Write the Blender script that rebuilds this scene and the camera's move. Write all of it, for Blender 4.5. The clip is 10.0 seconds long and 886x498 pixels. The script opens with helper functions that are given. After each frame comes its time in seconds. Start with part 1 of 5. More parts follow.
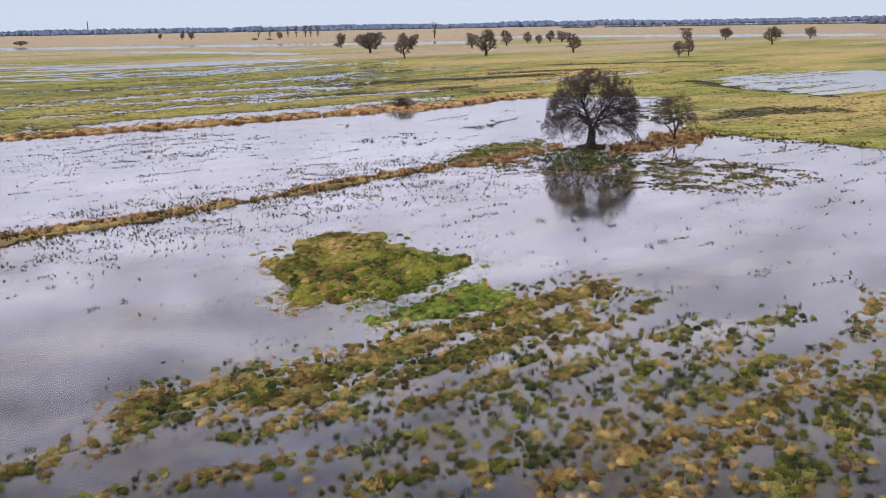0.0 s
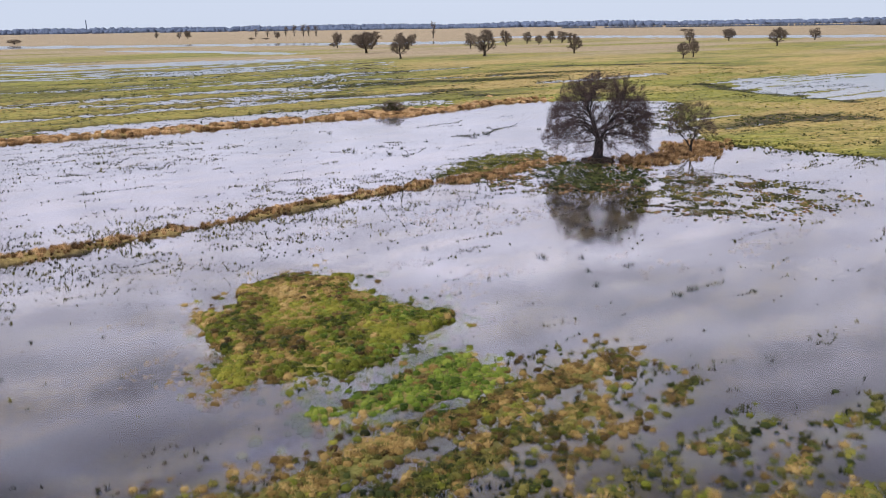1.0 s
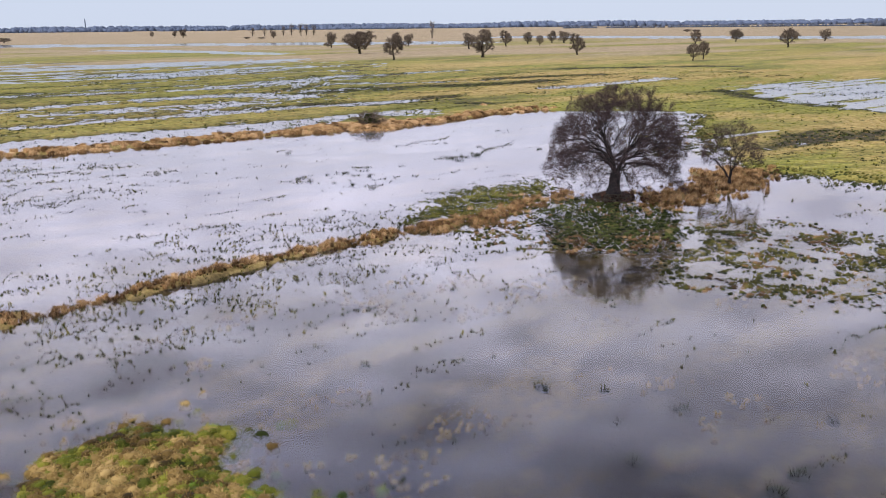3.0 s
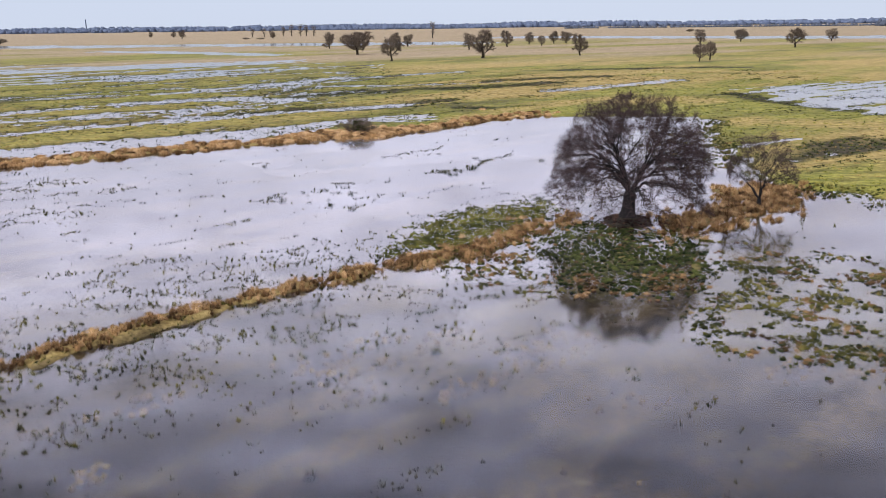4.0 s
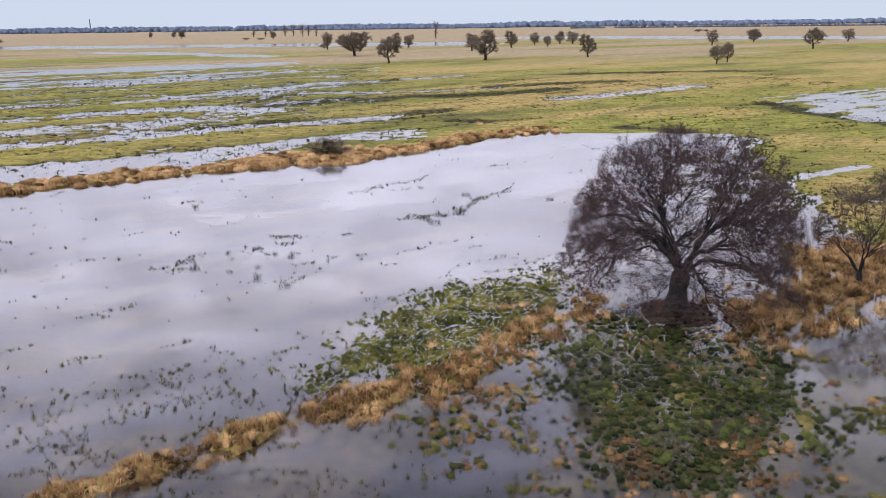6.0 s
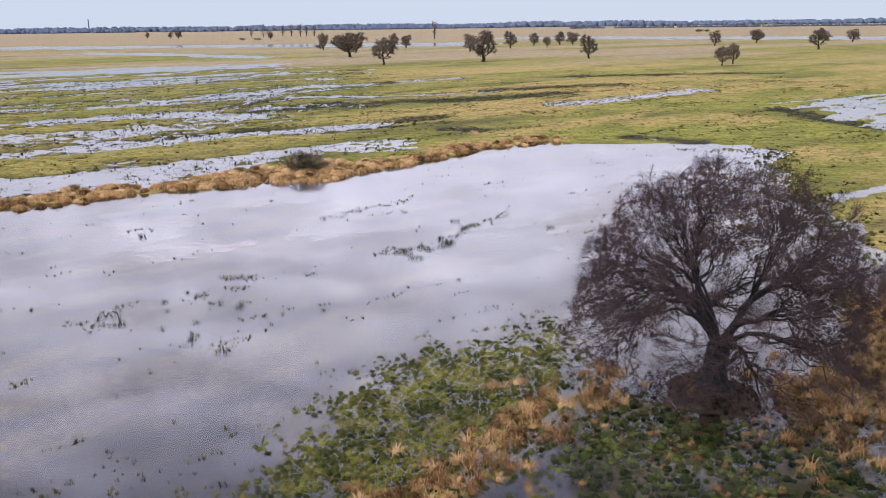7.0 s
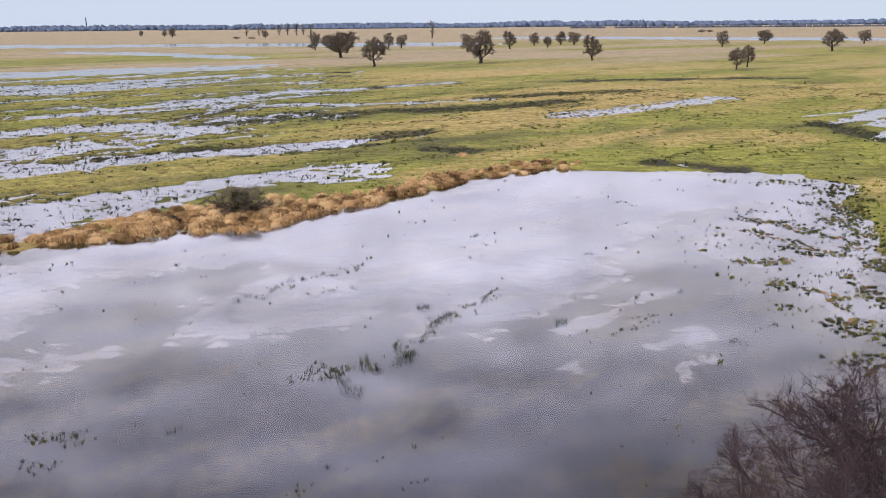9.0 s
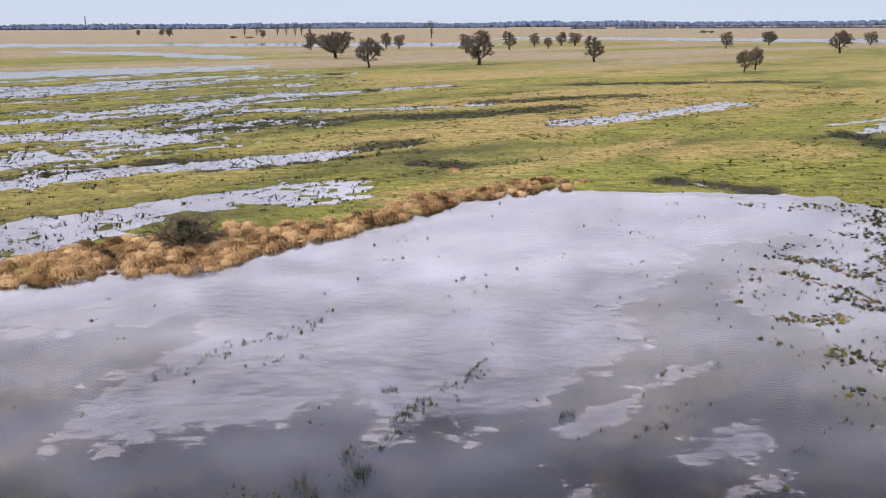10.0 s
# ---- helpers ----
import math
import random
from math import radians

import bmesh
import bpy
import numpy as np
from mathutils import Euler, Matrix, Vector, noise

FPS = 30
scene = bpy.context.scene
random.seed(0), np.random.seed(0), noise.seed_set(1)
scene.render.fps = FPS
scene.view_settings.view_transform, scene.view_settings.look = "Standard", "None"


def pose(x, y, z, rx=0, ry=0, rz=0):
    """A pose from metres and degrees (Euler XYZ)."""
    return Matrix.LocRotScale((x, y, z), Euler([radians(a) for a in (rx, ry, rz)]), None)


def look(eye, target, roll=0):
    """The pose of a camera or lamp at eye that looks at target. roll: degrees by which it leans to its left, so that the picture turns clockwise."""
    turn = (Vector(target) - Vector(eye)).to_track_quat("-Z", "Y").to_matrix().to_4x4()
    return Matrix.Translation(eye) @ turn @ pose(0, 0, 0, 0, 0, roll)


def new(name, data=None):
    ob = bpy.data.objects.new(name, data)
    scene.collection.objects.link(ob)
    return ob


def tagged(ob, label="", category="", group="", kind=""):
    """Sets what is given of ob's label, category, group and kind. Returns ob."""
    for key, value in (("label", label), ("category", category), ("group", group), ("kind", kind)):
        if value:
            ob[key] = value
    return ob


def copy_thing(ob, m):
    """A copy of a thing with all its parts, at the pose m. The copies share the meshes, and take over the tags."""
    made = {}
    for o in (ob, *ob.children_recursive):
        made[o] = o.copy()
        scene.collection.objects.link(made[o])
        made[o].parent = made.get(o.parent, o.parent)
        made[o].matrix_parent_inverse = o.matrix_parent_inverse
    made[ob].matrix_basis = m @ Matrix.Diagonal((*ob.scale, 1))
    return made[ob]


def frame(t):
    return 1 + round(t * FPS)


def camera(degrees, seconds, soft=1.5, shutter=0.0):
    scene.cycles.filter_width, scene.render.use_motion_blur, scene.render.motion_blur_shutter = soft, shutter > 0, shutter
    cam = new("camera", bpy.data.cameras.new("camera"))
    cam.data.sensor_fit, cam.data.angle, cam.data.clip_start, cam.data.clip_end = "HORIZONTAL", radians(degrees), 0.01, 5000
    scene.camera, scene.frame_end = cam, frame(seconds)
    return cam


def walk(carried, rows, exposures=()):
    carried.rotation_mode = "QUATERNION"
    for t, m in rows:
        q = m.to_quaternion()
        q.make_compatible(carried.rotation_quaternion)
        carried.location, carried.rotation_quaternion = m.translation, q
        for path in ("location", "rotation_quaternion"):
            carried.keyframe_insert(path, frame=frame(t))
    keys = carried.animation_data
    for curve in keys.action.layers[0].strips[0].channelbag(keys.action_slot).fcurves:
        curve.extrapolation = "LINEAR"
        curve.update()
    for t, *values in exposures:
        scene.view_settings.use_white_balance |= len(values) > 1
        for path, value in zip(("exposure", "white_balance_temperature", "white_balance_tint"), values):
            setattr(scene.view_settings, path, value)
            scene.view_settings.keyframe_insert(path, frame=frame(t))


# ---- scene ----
cam = camera(56.0, 10.0, 0.75)
PATH = [
    (0, (1.107, -8.307, 15.536), (1.068, -6.377, 15.017), -1.0),
    (0.5, (1.629, -2.274, 15.386), (1.591, -0.343, 14.866), -0.8),
    (1, (2.132, 3.647, 15.241), (2.095, 5.578, 14.722), -0.8),
    (1.5, (2.619, 9.067, 15.159), (2.582, 10.998, 14.64), -0.8),
    (2, (3.085, 14.185, 15.177), (3.047, 16.116, 14.657), -0.7),
    (2.5, (3.669, 19.499, 15.23), (3.632, 21.429, 14.71), -0.6),
    (4, (5.062, 34.781, 15.018), (5.02, 36.712, 14.499), -0.7),
    (4.5, (5.51, 39.896, 15.033), (5.465, 41.827, 14.514), -0.7),
    (5, (5.926, 45.124, 15.078), (5.878, 47.055, 14.559), -0.7),
    (5.5, (6.379, 50.683, 15.081), (6.325, 52.613, 14.562), -0.7),
    (7, (7.715, 65.994, 15.258), (7.662, 67.924, 14.739), -0.7),
    (7.5, (8.187, 71.221, 15.309), (8.133, 73.151, 14.79), -0.6),
    (8, (8.487, 76.28, 15.313), (8.433, 78.21, 14.793), -0.6),
    (8.5, (8.841, 82.076, 15.303), (8.79, 84.006, 14.783), -0.5),
    (9, (9.212, 87.19, 15.29), (9.161, 89.121, 14.769), -0.5),
    (9.5, (9.684, 92.549, 15.357), (9.633, 94.479, 14.836), -0.4),
    (10, (10.143, 97.987, 15.337), (10.093, 99.917, 14.816), -0.3),
]
walk(cam, [(t, look(eye, target, roll)) for t, eye, target, roll in PATH])


# ---- world, sun ----
SUN_ELEVATION, SUN_AZIMUTH = 38.0, 235.0      # degrees; azimuth clockwise from +y
world = bpy.data.worlds.new("overcast_sky")
scene.world = world
world.use_nodes = True


def build_world():
    nt = world.node_tree
    nt.nodes.clear()
    n, l = nt.nodes.new, nt.links.new
    out, bg = n("ShaderNodeOutputWorld"), n("ShaderNodeBackground")
    sky = n("ShaderNodeTexSky")
    sky.sky_type, sky.sun_disc = "NISHITA", False
    sky.sun_elevation, sky.sun_rotation = radians(SUN_ELEVATION), radians(SUN_AZIMUTH)
    co, sep = n("ShaderNodeTexCoord"), n("ShaderNodeSeparateXYZ")
    l(co.outputs["Generated"], sep.inputs[0])
    # overcast luminance by height above the horizon
    ramp = n("ShaderNodeValToRGB")
    el = ramp.color_ramp.elements
    el[0].position, el[0].color = 0.0, (0.215, 0.240, 0.295, 1)
    el[1].position, el[1].color = 1.0, (1.0, 1.0, 1.1, 1)
    for p, c in ((0.04, (0.212, 0.238, 0.298)), (0.10, (0.41, 0.415, 0.51)), (0.19, (0.75, 0.735, 0.92)), (0.27, (1.0, 0.975, 1.20)),
                 (0.37, (1.11, 1.08, 1.34)), (0.46, (0.88, 0.875, 1.17)), (0.54, (0.40, 0.41, 0.62)), (0.66, (0.74, 0.74, 0.86))):
        e = el.new(p)
        e.color = (*c, 1)
    l(sep.outputs["Z"], ramp.inputs[0])
    # cloud deck on a flat layer
    high = n("ShaderNodeMath"); high.operation = "MAXIMUM"; high.inputs[1].default_value = 0.0
    l(sep.outputs["Z"], high.inputs[0])
    add = n("ShaderNodeMath"); add.operation = "ADD"; add.inputs[1].default_value = 0.12
    l(high.outputs[0], add.inputs[0])
    div = n("ShaderNodeVectorMath"); div.operation = "DIVIDE"
    comb = n("ShaderNodeCombineXYZ")
    for k in range(3):
        l(add.outputs[0], comb.inputs[k])
    l(co.outputs["Generated"], div.inputs[0]); l(comb.outputs[0], div.inputs[1])
    mp = n("ShaderNodeMapping")
    mp.inputs["Rotation"].default_value = (0, 0, radians(-27))
    mp.inputs["Scale"].default_value = (1.0, 2.6, 0.0)
    l(div.outputs[0], mp.inputs[0])
    nz = n("ShaderNodeTexNoise")
    nz.inputs["Scale"].default_value, nz.inputs["Detail"].default_value, nz.inputs["Roughness"].default_value = 2.3, 10.0, 0.68
    nz.inputs["Distortion"].default_value = 0.5
    l(mp.outputs[0], nz.inputs["Vector"])
    shade = n("ShaderNodeMapRange")
    shade.inputs[1].default_value, shade.inputs[2].default_value = 0.36, 0.64
    shade.inputs[3].default_value, shade.inputs[4].default_value = 0.42, 1.42
    l(nz.outputs[0], shade.inputs[0])
    fade = n("ShaderNodeMapRange")
    fade.inputs[1].default_value, fade.inputs[2].default_value = 0.05, 0.3
    l(sep.outputs["Z"], fade.inputs[0])
    even = n("ShaderNodeMix")
    even.inputs["A"].default_value = 0.95
    l(fade.outputs[0], even.inputs["Factor"]); l(shade.outputs[0], even.inputs["B"])
    east = n("ShaderNodeMath"); east.operation = "MAXIMUM"     # heavier cloud in the east, less so in the west
    west = n("ShaderNodeMath"); west.operation = "MULTIPLY"; west.inputs[1].default_value = -0.38
    l(sep.outputs["X"], west.inputs[0])
    l(sep.outputs["X"], east.inputs[0]); l(west.outputs[0], east.inputs[1])
    heavy = n("ShaderNodeMath"); heavy.operation = "MULTIPLY"
    l(east.outputs[0], heavy.inputs[0]); l(high.outputs[0], heavy.inputs[1])
    drop = n("ShaderNodeMath"); drop.operation = "MULTIPLY_ADD"
    drop.inputs[1].default_value, drop.inputs[2].default_value = -2.25, 1.0
    l(heavy.outputs[0], drop.inputs[0])
    deck = n("ShaderNodeMath"); deck.operation = "MULTIPLY"
    l(even.outputs["Result"], deck.inputs[0]); l(drop.outputs[0], deck.inputs[1])
    mul = n("ShaderNodeVectorMath"); mul.operation = "SCALE"
    l(ramp.outputs[0], mul.inputs[0]); l(deck.outputs[0], mul.inputs["Scale"])
    bright = n("ShaderNodeVectorMath"); bright.operation = "SCALE"
    bright.inputs["Scale"].default_value = 32.0
    l(mul.outputs[0], bright.inputs[0])
    mix = n("ShaderNodeMix"); mix.data_type = "RGBA"
    mix.inputs["Factor"].default_value = 0.93
    l(sky.outputs[0], mix.inputs["A"]); l(bright.outputs[0], mix.inputs["B"])
    l(mix.outputs["Result"], bg.inputs[0])
    bg.inputs[1].default_value = 0.1
    l(bg.outputs[0], out.inputs[0])


build_world()
sun_data = bpy.data.lights.new("sun", "SUN")
sun_data.energy, sun_data.angle, sun_data.color = 2.75, radians(14), (1.0, 0.95, 0.88)
sun = new("sun", sun_data)
az, sl = radians(SUN_AZIMUTH), radians(SUN_ELEVATION)
sun.matrix_world = look((0, 0, 60), (-math.sin(az) * 100 * math.cos(sl), -math.cos(az) * 100 * math.cos(sl), 60 - 100 * math.sin(sl)))

# ---- materials ----


def nodes_of(name, rough=0.9):
    m = bpy.data.materials.new(name)
    m.use_nodes = True
    nt = m.node_tree
    b = nt.nodes["Principled BSDF"]
    b.inputs["Roughness"].default_value = rough
    b.inputs["Specular IOR Level"].default_value = 0.08
    return m, nt, b


def noise_node(nt, vec, scale, detail=4.0, rough=0.6, stretch=None, turn=0.0):
    if stretch or turn:
        mp = nt.nodes.new("ShaderNodeMapping")
        mp.inputs["Scale"].default_value = stretch or (1, 1, 1)
        mp.inputs["Rotation"].default_value = (0, 0, turn)
        nt.links.new(vec, mp.inputs[0])
        vec = mp.outputs[0]
    t = nt.nodes.new("ShaderNodeTexNoise")
    t.inputs["Scale"].default_value, t.inputs["Detail"].default_value, t.inputs["Roughness"].default_value = scale, detail, rough
    nt.links.new(vec, t.inputs["Vector"])
    return t.outputs[0]


def ramp_node(nt, fac, stops):
    r = nt.nodes.new("ShaderNodeValToRGB")
    e = r.color_ramp.elements
    e[0].position, e[0].color = stops[0][0], (*stops[0][1], 1)
    e[1].position, e[1].color = stops[-1][0], (*stops[-1][1], 1)
    for p, c in stops[1:-1]:
        q = e.new(p)
        q.color = (*c, 1)
    nt.links.new(fac, r.inputs[0])
    return r.outputs[0]


def mix_node(nt, fac, a, b):
    m = nt.nodes.new("ShaderNodeMix")
    m.data_type = "RGBA"
    for key, v in (("Factor", fac), ("A", a), ("B", b)):
        if isinstance(v, (int, float, tuple)):
            m.inputs[key].default_value = v if not isinstance(v, tuple) else (*v, 1)
        else:
            nt.links.new(v, m.inputs[key])
    return m.outputs["Result"]


def math_node(nt, op, a, b=0.0, clamp=False):
    m = nt.nodes.new("ShaderNodeMath")
    m.operation, m.use_clamp = op, clamp
    for k, v in ((0, a), (1, b)):
        if isinstance(v, (int, float)):
            m.inputs[k].default_value = v
        else:
            nt.links.new(v, m.inputs[k])
    return m.outputs[0]


def bump_node(nt, height, bsdf, strength=0.4, distance=0.1):
    b = nt.nodes.new("ShaderNodeBump")
    b.inputs["Strength"].default_value, b.inputs["Distance"].default_value = strength, distance
    nt.links.new(height, b.inputs["Height"])
    nt.links.new(b.outputs[0], bsdf.inputs["Normal"])


ALONG = radians(26)     # direction of the old field ridges, on the field grid
# the plan below is drawn on a field grid; one unit of it in metres, across and ahead
GRID_X, GRID_Y = 0.9366, 1.5208
SLANT = math.atan2(GRID_Y * math.sin(ALONG), GRID_X * math.cos(ALONG))


def metres(x, y):
    return x * GRID_X, y * GRID_Y


def field(x, y):
    return x / GRID_X, y / GRID_Y


def ground_material():
    m, nt, b = nodes_of("wet_meadow", 0.95)
    pos = nt.nodes.new("ShaderNodeNewGeometry").outputs["Position"]
    at = nt.nodes.new("ShaderNodeAttribute")
    at.attribute_name = "cover"
    sep = nt.nodes.new("ShaderNodeSeparateColor")
    nt.links.new(at.outputs["Color"], sep.inputs[0])
    fine = noise_node(nt, pos, 2.2, 6, 0.7)
    broad = noise_node(nt, pos, 0.16, 5, 0.65, (0.6, 2.2, 1), -SLANT)
    mud = ramp_node(nt, fine, ((0.3, (0.0127, 0.0115, 0.00893)), (0.55, (0.0331, 0.0281, 0.0217)), (0.75, (0.0701, 0.0587, 0.0433))))
    green = ramp_node(nt, fine, ((0.28, (0.078, 0.086, 0.022)), (0.5, (0.210, 0.204, 0.040)), (0.72, (0.34, 0.31, 0.080))))
    straw = ramp_node(nt, fine, ((0.28, (0.135, 0.095, 0.034)), (0.5, (0.32, 0.235, 0.085)), (0.72, (0.46, 0.345, 0.145))))
    gf = math_node(nt, "MULTIPLY", sep.outputs[0], math_node(nt, "ADD", math_node(nt, "MULTIPLY", broad, 1.6), 0.2), True)
    col = mix_node(nt, gf, mud, green)
    sf = math_node(nt, "MULTIPLY", sep.outputs[1], math_node(nt, "ADD", math_node(nt, "MULTIPLY", fine, 1.0), 0.5), True)
    col = mix_node(nt, sf, col, straw)
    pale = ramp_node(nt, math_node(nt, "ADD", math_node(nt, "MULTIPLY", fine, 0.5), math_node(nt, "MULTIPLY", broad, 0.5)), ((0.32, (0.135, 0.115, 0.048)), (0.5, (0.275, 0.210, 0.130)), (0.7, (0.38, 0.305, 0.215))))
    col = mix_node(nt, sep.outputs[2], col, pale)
    mottle = noise_node(nt, pos, 0.55, 7, 0.74, (0.45, 1.5, 1), -SLANT)
    mottle = ramp_node(nt, mottle, ((0.44, (0, 0, 0)), (0.60, (1, 1, 1))))
    mottle = math_node(nt, "MULTIPLY", mottle, math_node(nt, "MULTIPLY", sep.outputs[0], 0.55), True)
    col = mix_node(nt, mottle, col, (0.030, 0.031, 0.010))
    nt.links.new(col, b.inputs["Base Color"])
    bump_node(nt, math_node(nt, "ADD", fine, broad), b, 0.7, 0.25)
    return m


def water_material():
    m, nt, b = nodes_of("flood_water")
    nt.nodes.remove(b)
    n, l = nt.nodes.new, nt.links.new
    pos = n("ShaderNodeNewGeometry").outputs["Position"]
    # "film": where scum lies on the water (above 0) and where it is open
    at = n("ShaderNodeAttribute")
    at.attribute_name = "film"
    ragged = noise_node(nt, pos, 0.5, 8, 0.72)
    shreds = noise_node(nt, pos, 1.5, 8, 0.74, (0.55, 1.5, 1), -SLANT)
    broad = noise_node(nt, pos, 0.10, 7, 0.62, (0.6, 1.5, 1), -SLANT)

    def around(f, gain):
        return math_node(nt, "MULTIPLY", math_node(nt, "SUBTRACT", f, 0.5), gain)

    level = math_node(nt, "ADD", math_node(nt, "ADD", at.outputs["Fac"], around(broad, 2.6)), math_node(nt, "ADD", around(ragged, 3.0), around(shreds, 2.0)))
    scum = ramp_node(nt, math_node(nt, "ADD", math_node(nt, "MULTIPLY", level, 0.5), 0.5), ((0.44, (0, 0, 0)), (0.50, (0.35, 0.35, 0.35)), (0.56, (0.75, 0.75, 0.75)), (0.8, (1, 1, 1))))
    rim = ramp_node(nt, math_node(nt, "ADD", math_node(nt, "MULTIPLY", level, 0.5), 0.5), ((0.48, (0, 0, 0)), (0.51, (1, 1, 1)), (0.58, (0.45, 0.45, 0.45)), (0.70, (0, 0, 0))))
    rim = math_node(nt, "MULTIPLY", rim, ramp_node(nt, ragged, ((0.40, (0, 0, 0)), (0.56, (1, 1, 1)))))
    wave = noise_node(nt, pos, 2.6, 2, 0.5, (1.8, 0.35, 1), radians(62))
    gust = ramp_node(nt, noise_node(nt, pos, 0.13, 6, 0.68), ((0.48, (0, 0, 0)), (0.66, (1, 1, 1))))
    gust = math_node(nt, "MULTIPLY", gust, math_node(nt, "SUBTRACT", 1.0, scum))
    swell = noise_node(nt, pos, 0.6, 2, 0.5)
    height = math_node(nt, "ADD", math_node(nt, "MULTIPLY", wave, gust), math_node(nt, "MULTIPLY", swell, 0.4))
    bump = n("ShaderNodeBump")
    bump.inputs["Strength"].default_value, bump.inputs["Distance"].default_value = 0.10, 0.05
    l(height, bump.inputs["Height"])
    gloss, see, mix, fres = n("ShaderNodeBsdfGlossy"), n("ShaderNodeBsdfTransparent"), n("ShaderNodeMixShader"), n("ShaderNodeFresnel")
    gloss.inputs["Roughness"].default_value = 0.065
    see.inputs[0].default_value = (0.70, 0.70, 0.70, 1)
    fres.inputs["IOR"].default_value = 1.38
    l(bump.outputs[0], gloss.inputs["Normal"]); l(bump.outputs[0], fres.inputs["Normal"])
    # thin pale film of scum, thicker along its rim
    body = math_node(nt, "ADD", math_node(nt, "MULTIPLY", ramp_node(nt, shreds, ((0.42, (0, 0, 0)), (0.58, (1, 1, 1)))), 0.20), 0.02)
    thick = math_node(nt, "ADD", math_node(nt, "MULTIPLY", scum, body), math_node(nt, "MULTIPLY", rim, 0.22), True)
    veil = n("ShaderNodeAttribute")             # faint even silt near the bank
    veil.attribute_name = "veil"
    thick = math_node(nt, "ADD", thick, math_node(nt, "MULTIPLY", veil.outputs["Fac"], math_node(nt, "MULTIPLY", broad, 0.14)), True)
    drift = noise_node(nt, pos, 0.16, 9, 0.66, (0.42, 1.5, 1), -SLANT)
    drift = ramp_node(nt, drift, ((0.47, (0, 0, 0)), (0.60, (0.6, 0.6, 0.6)), (0.74, (1, 1, 1))))
    thick = math_node(nt, "ADD", thick, math_node(nt, "MULTIPLY", drift, 0.06), True)
    film = n("ShaderNodeBsdfDiffuse")
    l(mix_node(nt, rim, (0.46, 0.45, 0.52), (0.62, 0.53, 0.47)), film.inputs[0])
    under = n("ShaderNodeMixShader")
    l(thick, under.inputs[0]); l(see.outputs[0], under.inputs[1]); l(film.outputs[0], under.inputs[2])
    l(fres.outputs[0], mix.inputs[0]); l(under.outputs[0], mix.inputs[1]); l(gloss.outputs[0], mix.inputs[2])
    l(mix.outputs[0], nt.nodes["Material Output"].inputs[0])
    return m


def blade_material(name, dark, mid, light, glow=0.25):
    """Grass blades: colour by clump (tone, which also holds painted root shade) and by blade (island)."""
    m, nt, b = nodes_of(name, 0.75)
    at = nt.nodes.new("ShaderNodeAttribute")
    at.attribute_name = "tone"
    geo = nt.nodes.new("ShaderNodeNewGeometry")
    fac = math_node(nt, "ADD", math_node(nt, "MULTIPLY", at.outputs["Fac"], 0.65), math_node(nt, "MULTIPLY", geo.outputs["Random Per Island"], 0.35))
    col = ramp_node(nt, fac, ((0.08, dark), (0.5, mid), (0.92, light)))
    nt.links.new(col, b.inputs["Base Color"])
    tr, mx = nt.nodes.new("ShaderNodeBsdfTranslucent"), nt.nodes.new("ShaderNodeMixShader")
    nt.links.new(col, tr.inputs[0])
    mx.inputs[0].default_value = glow
    nt.links.new(b.outputs[0], mx.inputs[1]); nt.links.new(tr.outputs[0], mx.inputs[2])
    nt.links.new(mx.outputs[0], nt.nodes["Material Output"].inputs[0])
    return m


def bark_material(name, dark, light, scale=6.0):
    m, nt, b = nodes_of(name, 0.9)
    pos = nt.nodes.new("ShaderNodeNewGeometry").outputs["Position"]
    f = noise_node(nt, pos, scale, 6, 0.7, (1, 1, 0.25))
    col = ramp_node(nt, f, ((0.3, dark), (0.7, light)))
    nt.links.new(col, b.inputs["Base Color"])
    bump_node(nt, f, b, 0.8, 0.04)
    return m


M_GROUND, M_WATER = ground_material(), water_material()
M_GREEN = blade_material("green_tussock_grass", (0.018, 0.026, 0.005), (0.108, 0.122, 0.014), (0.27, 0.25, 0.04))
M_DULL = blade_material("dull_olive_grass", (0.015, 0.018, 0.006), (0.082, 0.079, 0.016), (0.22, 0.19, 0.05))
M_LUSH = blade_material("lush_green_grass", (0.016, 0.032, 0.005), (0.100, 0.150, 0.018), (0.24, 0.275, 0.045))
M_STRAW = blade_material("withered_straw_grass", (0.030, 0.020, 0.007), (0.190, 0.122, 0.036), (0.43, 0.30, 0.115))
M_REED = blade_material("tawny_reed_grass", (0.0492, 0.0246, 0.00861), (0.34, 0.20, 0.085), (0.60, 0.41, 0.215))
# dark sedge green; also stands in for tree shade on the tussocks before it
M_MOSS = blade_material("dark_green_sedge", (0.00615, 0.0111, 0.00369), (0.044, 0.057, 0.0145), (0.130, 0.138, 0.036))
M_RUSH = blade_material("dark_rush", (0.00738, 0.0111, 0.00492), (0.0246, 0.0307, 0.0123), (0.0677, 0.0677, 0.0295), 0.1)
M_BROWN = blade_material("brown_withered_grass", (0.022, 0.013, 0.006), (0.175, 0.098, 0.040), (0.39, 0.245, 0.115))
M_LITTER = blade_material("dark_reddish_litter", (0.007, 0.004, 0.0035), (0.032, 0.017, 0.012), (0.135, 0.070, 0.042), 0.1)
M_BARK = bark_material("dark_wet_bark", (0.008, 0.0075, 0.008), (0.032, 0.029, 0.029))
M_TWIG = bark_material("reddish_brown_twigs", (0.028, 0.019, 0.020), (0.080, 0.054, 0.054), 0.8)
M_FARBARK = bark_material("grey_brown_bark", (0.02, 0.017, 0.014), (0.05, 0.042, 0.03), 2.0)
M_FARTWIG = bark_material("olive_brown_twigs", (0.058, 0.045, 0.036), (0.165, 0.130, 0.096), 0.25)
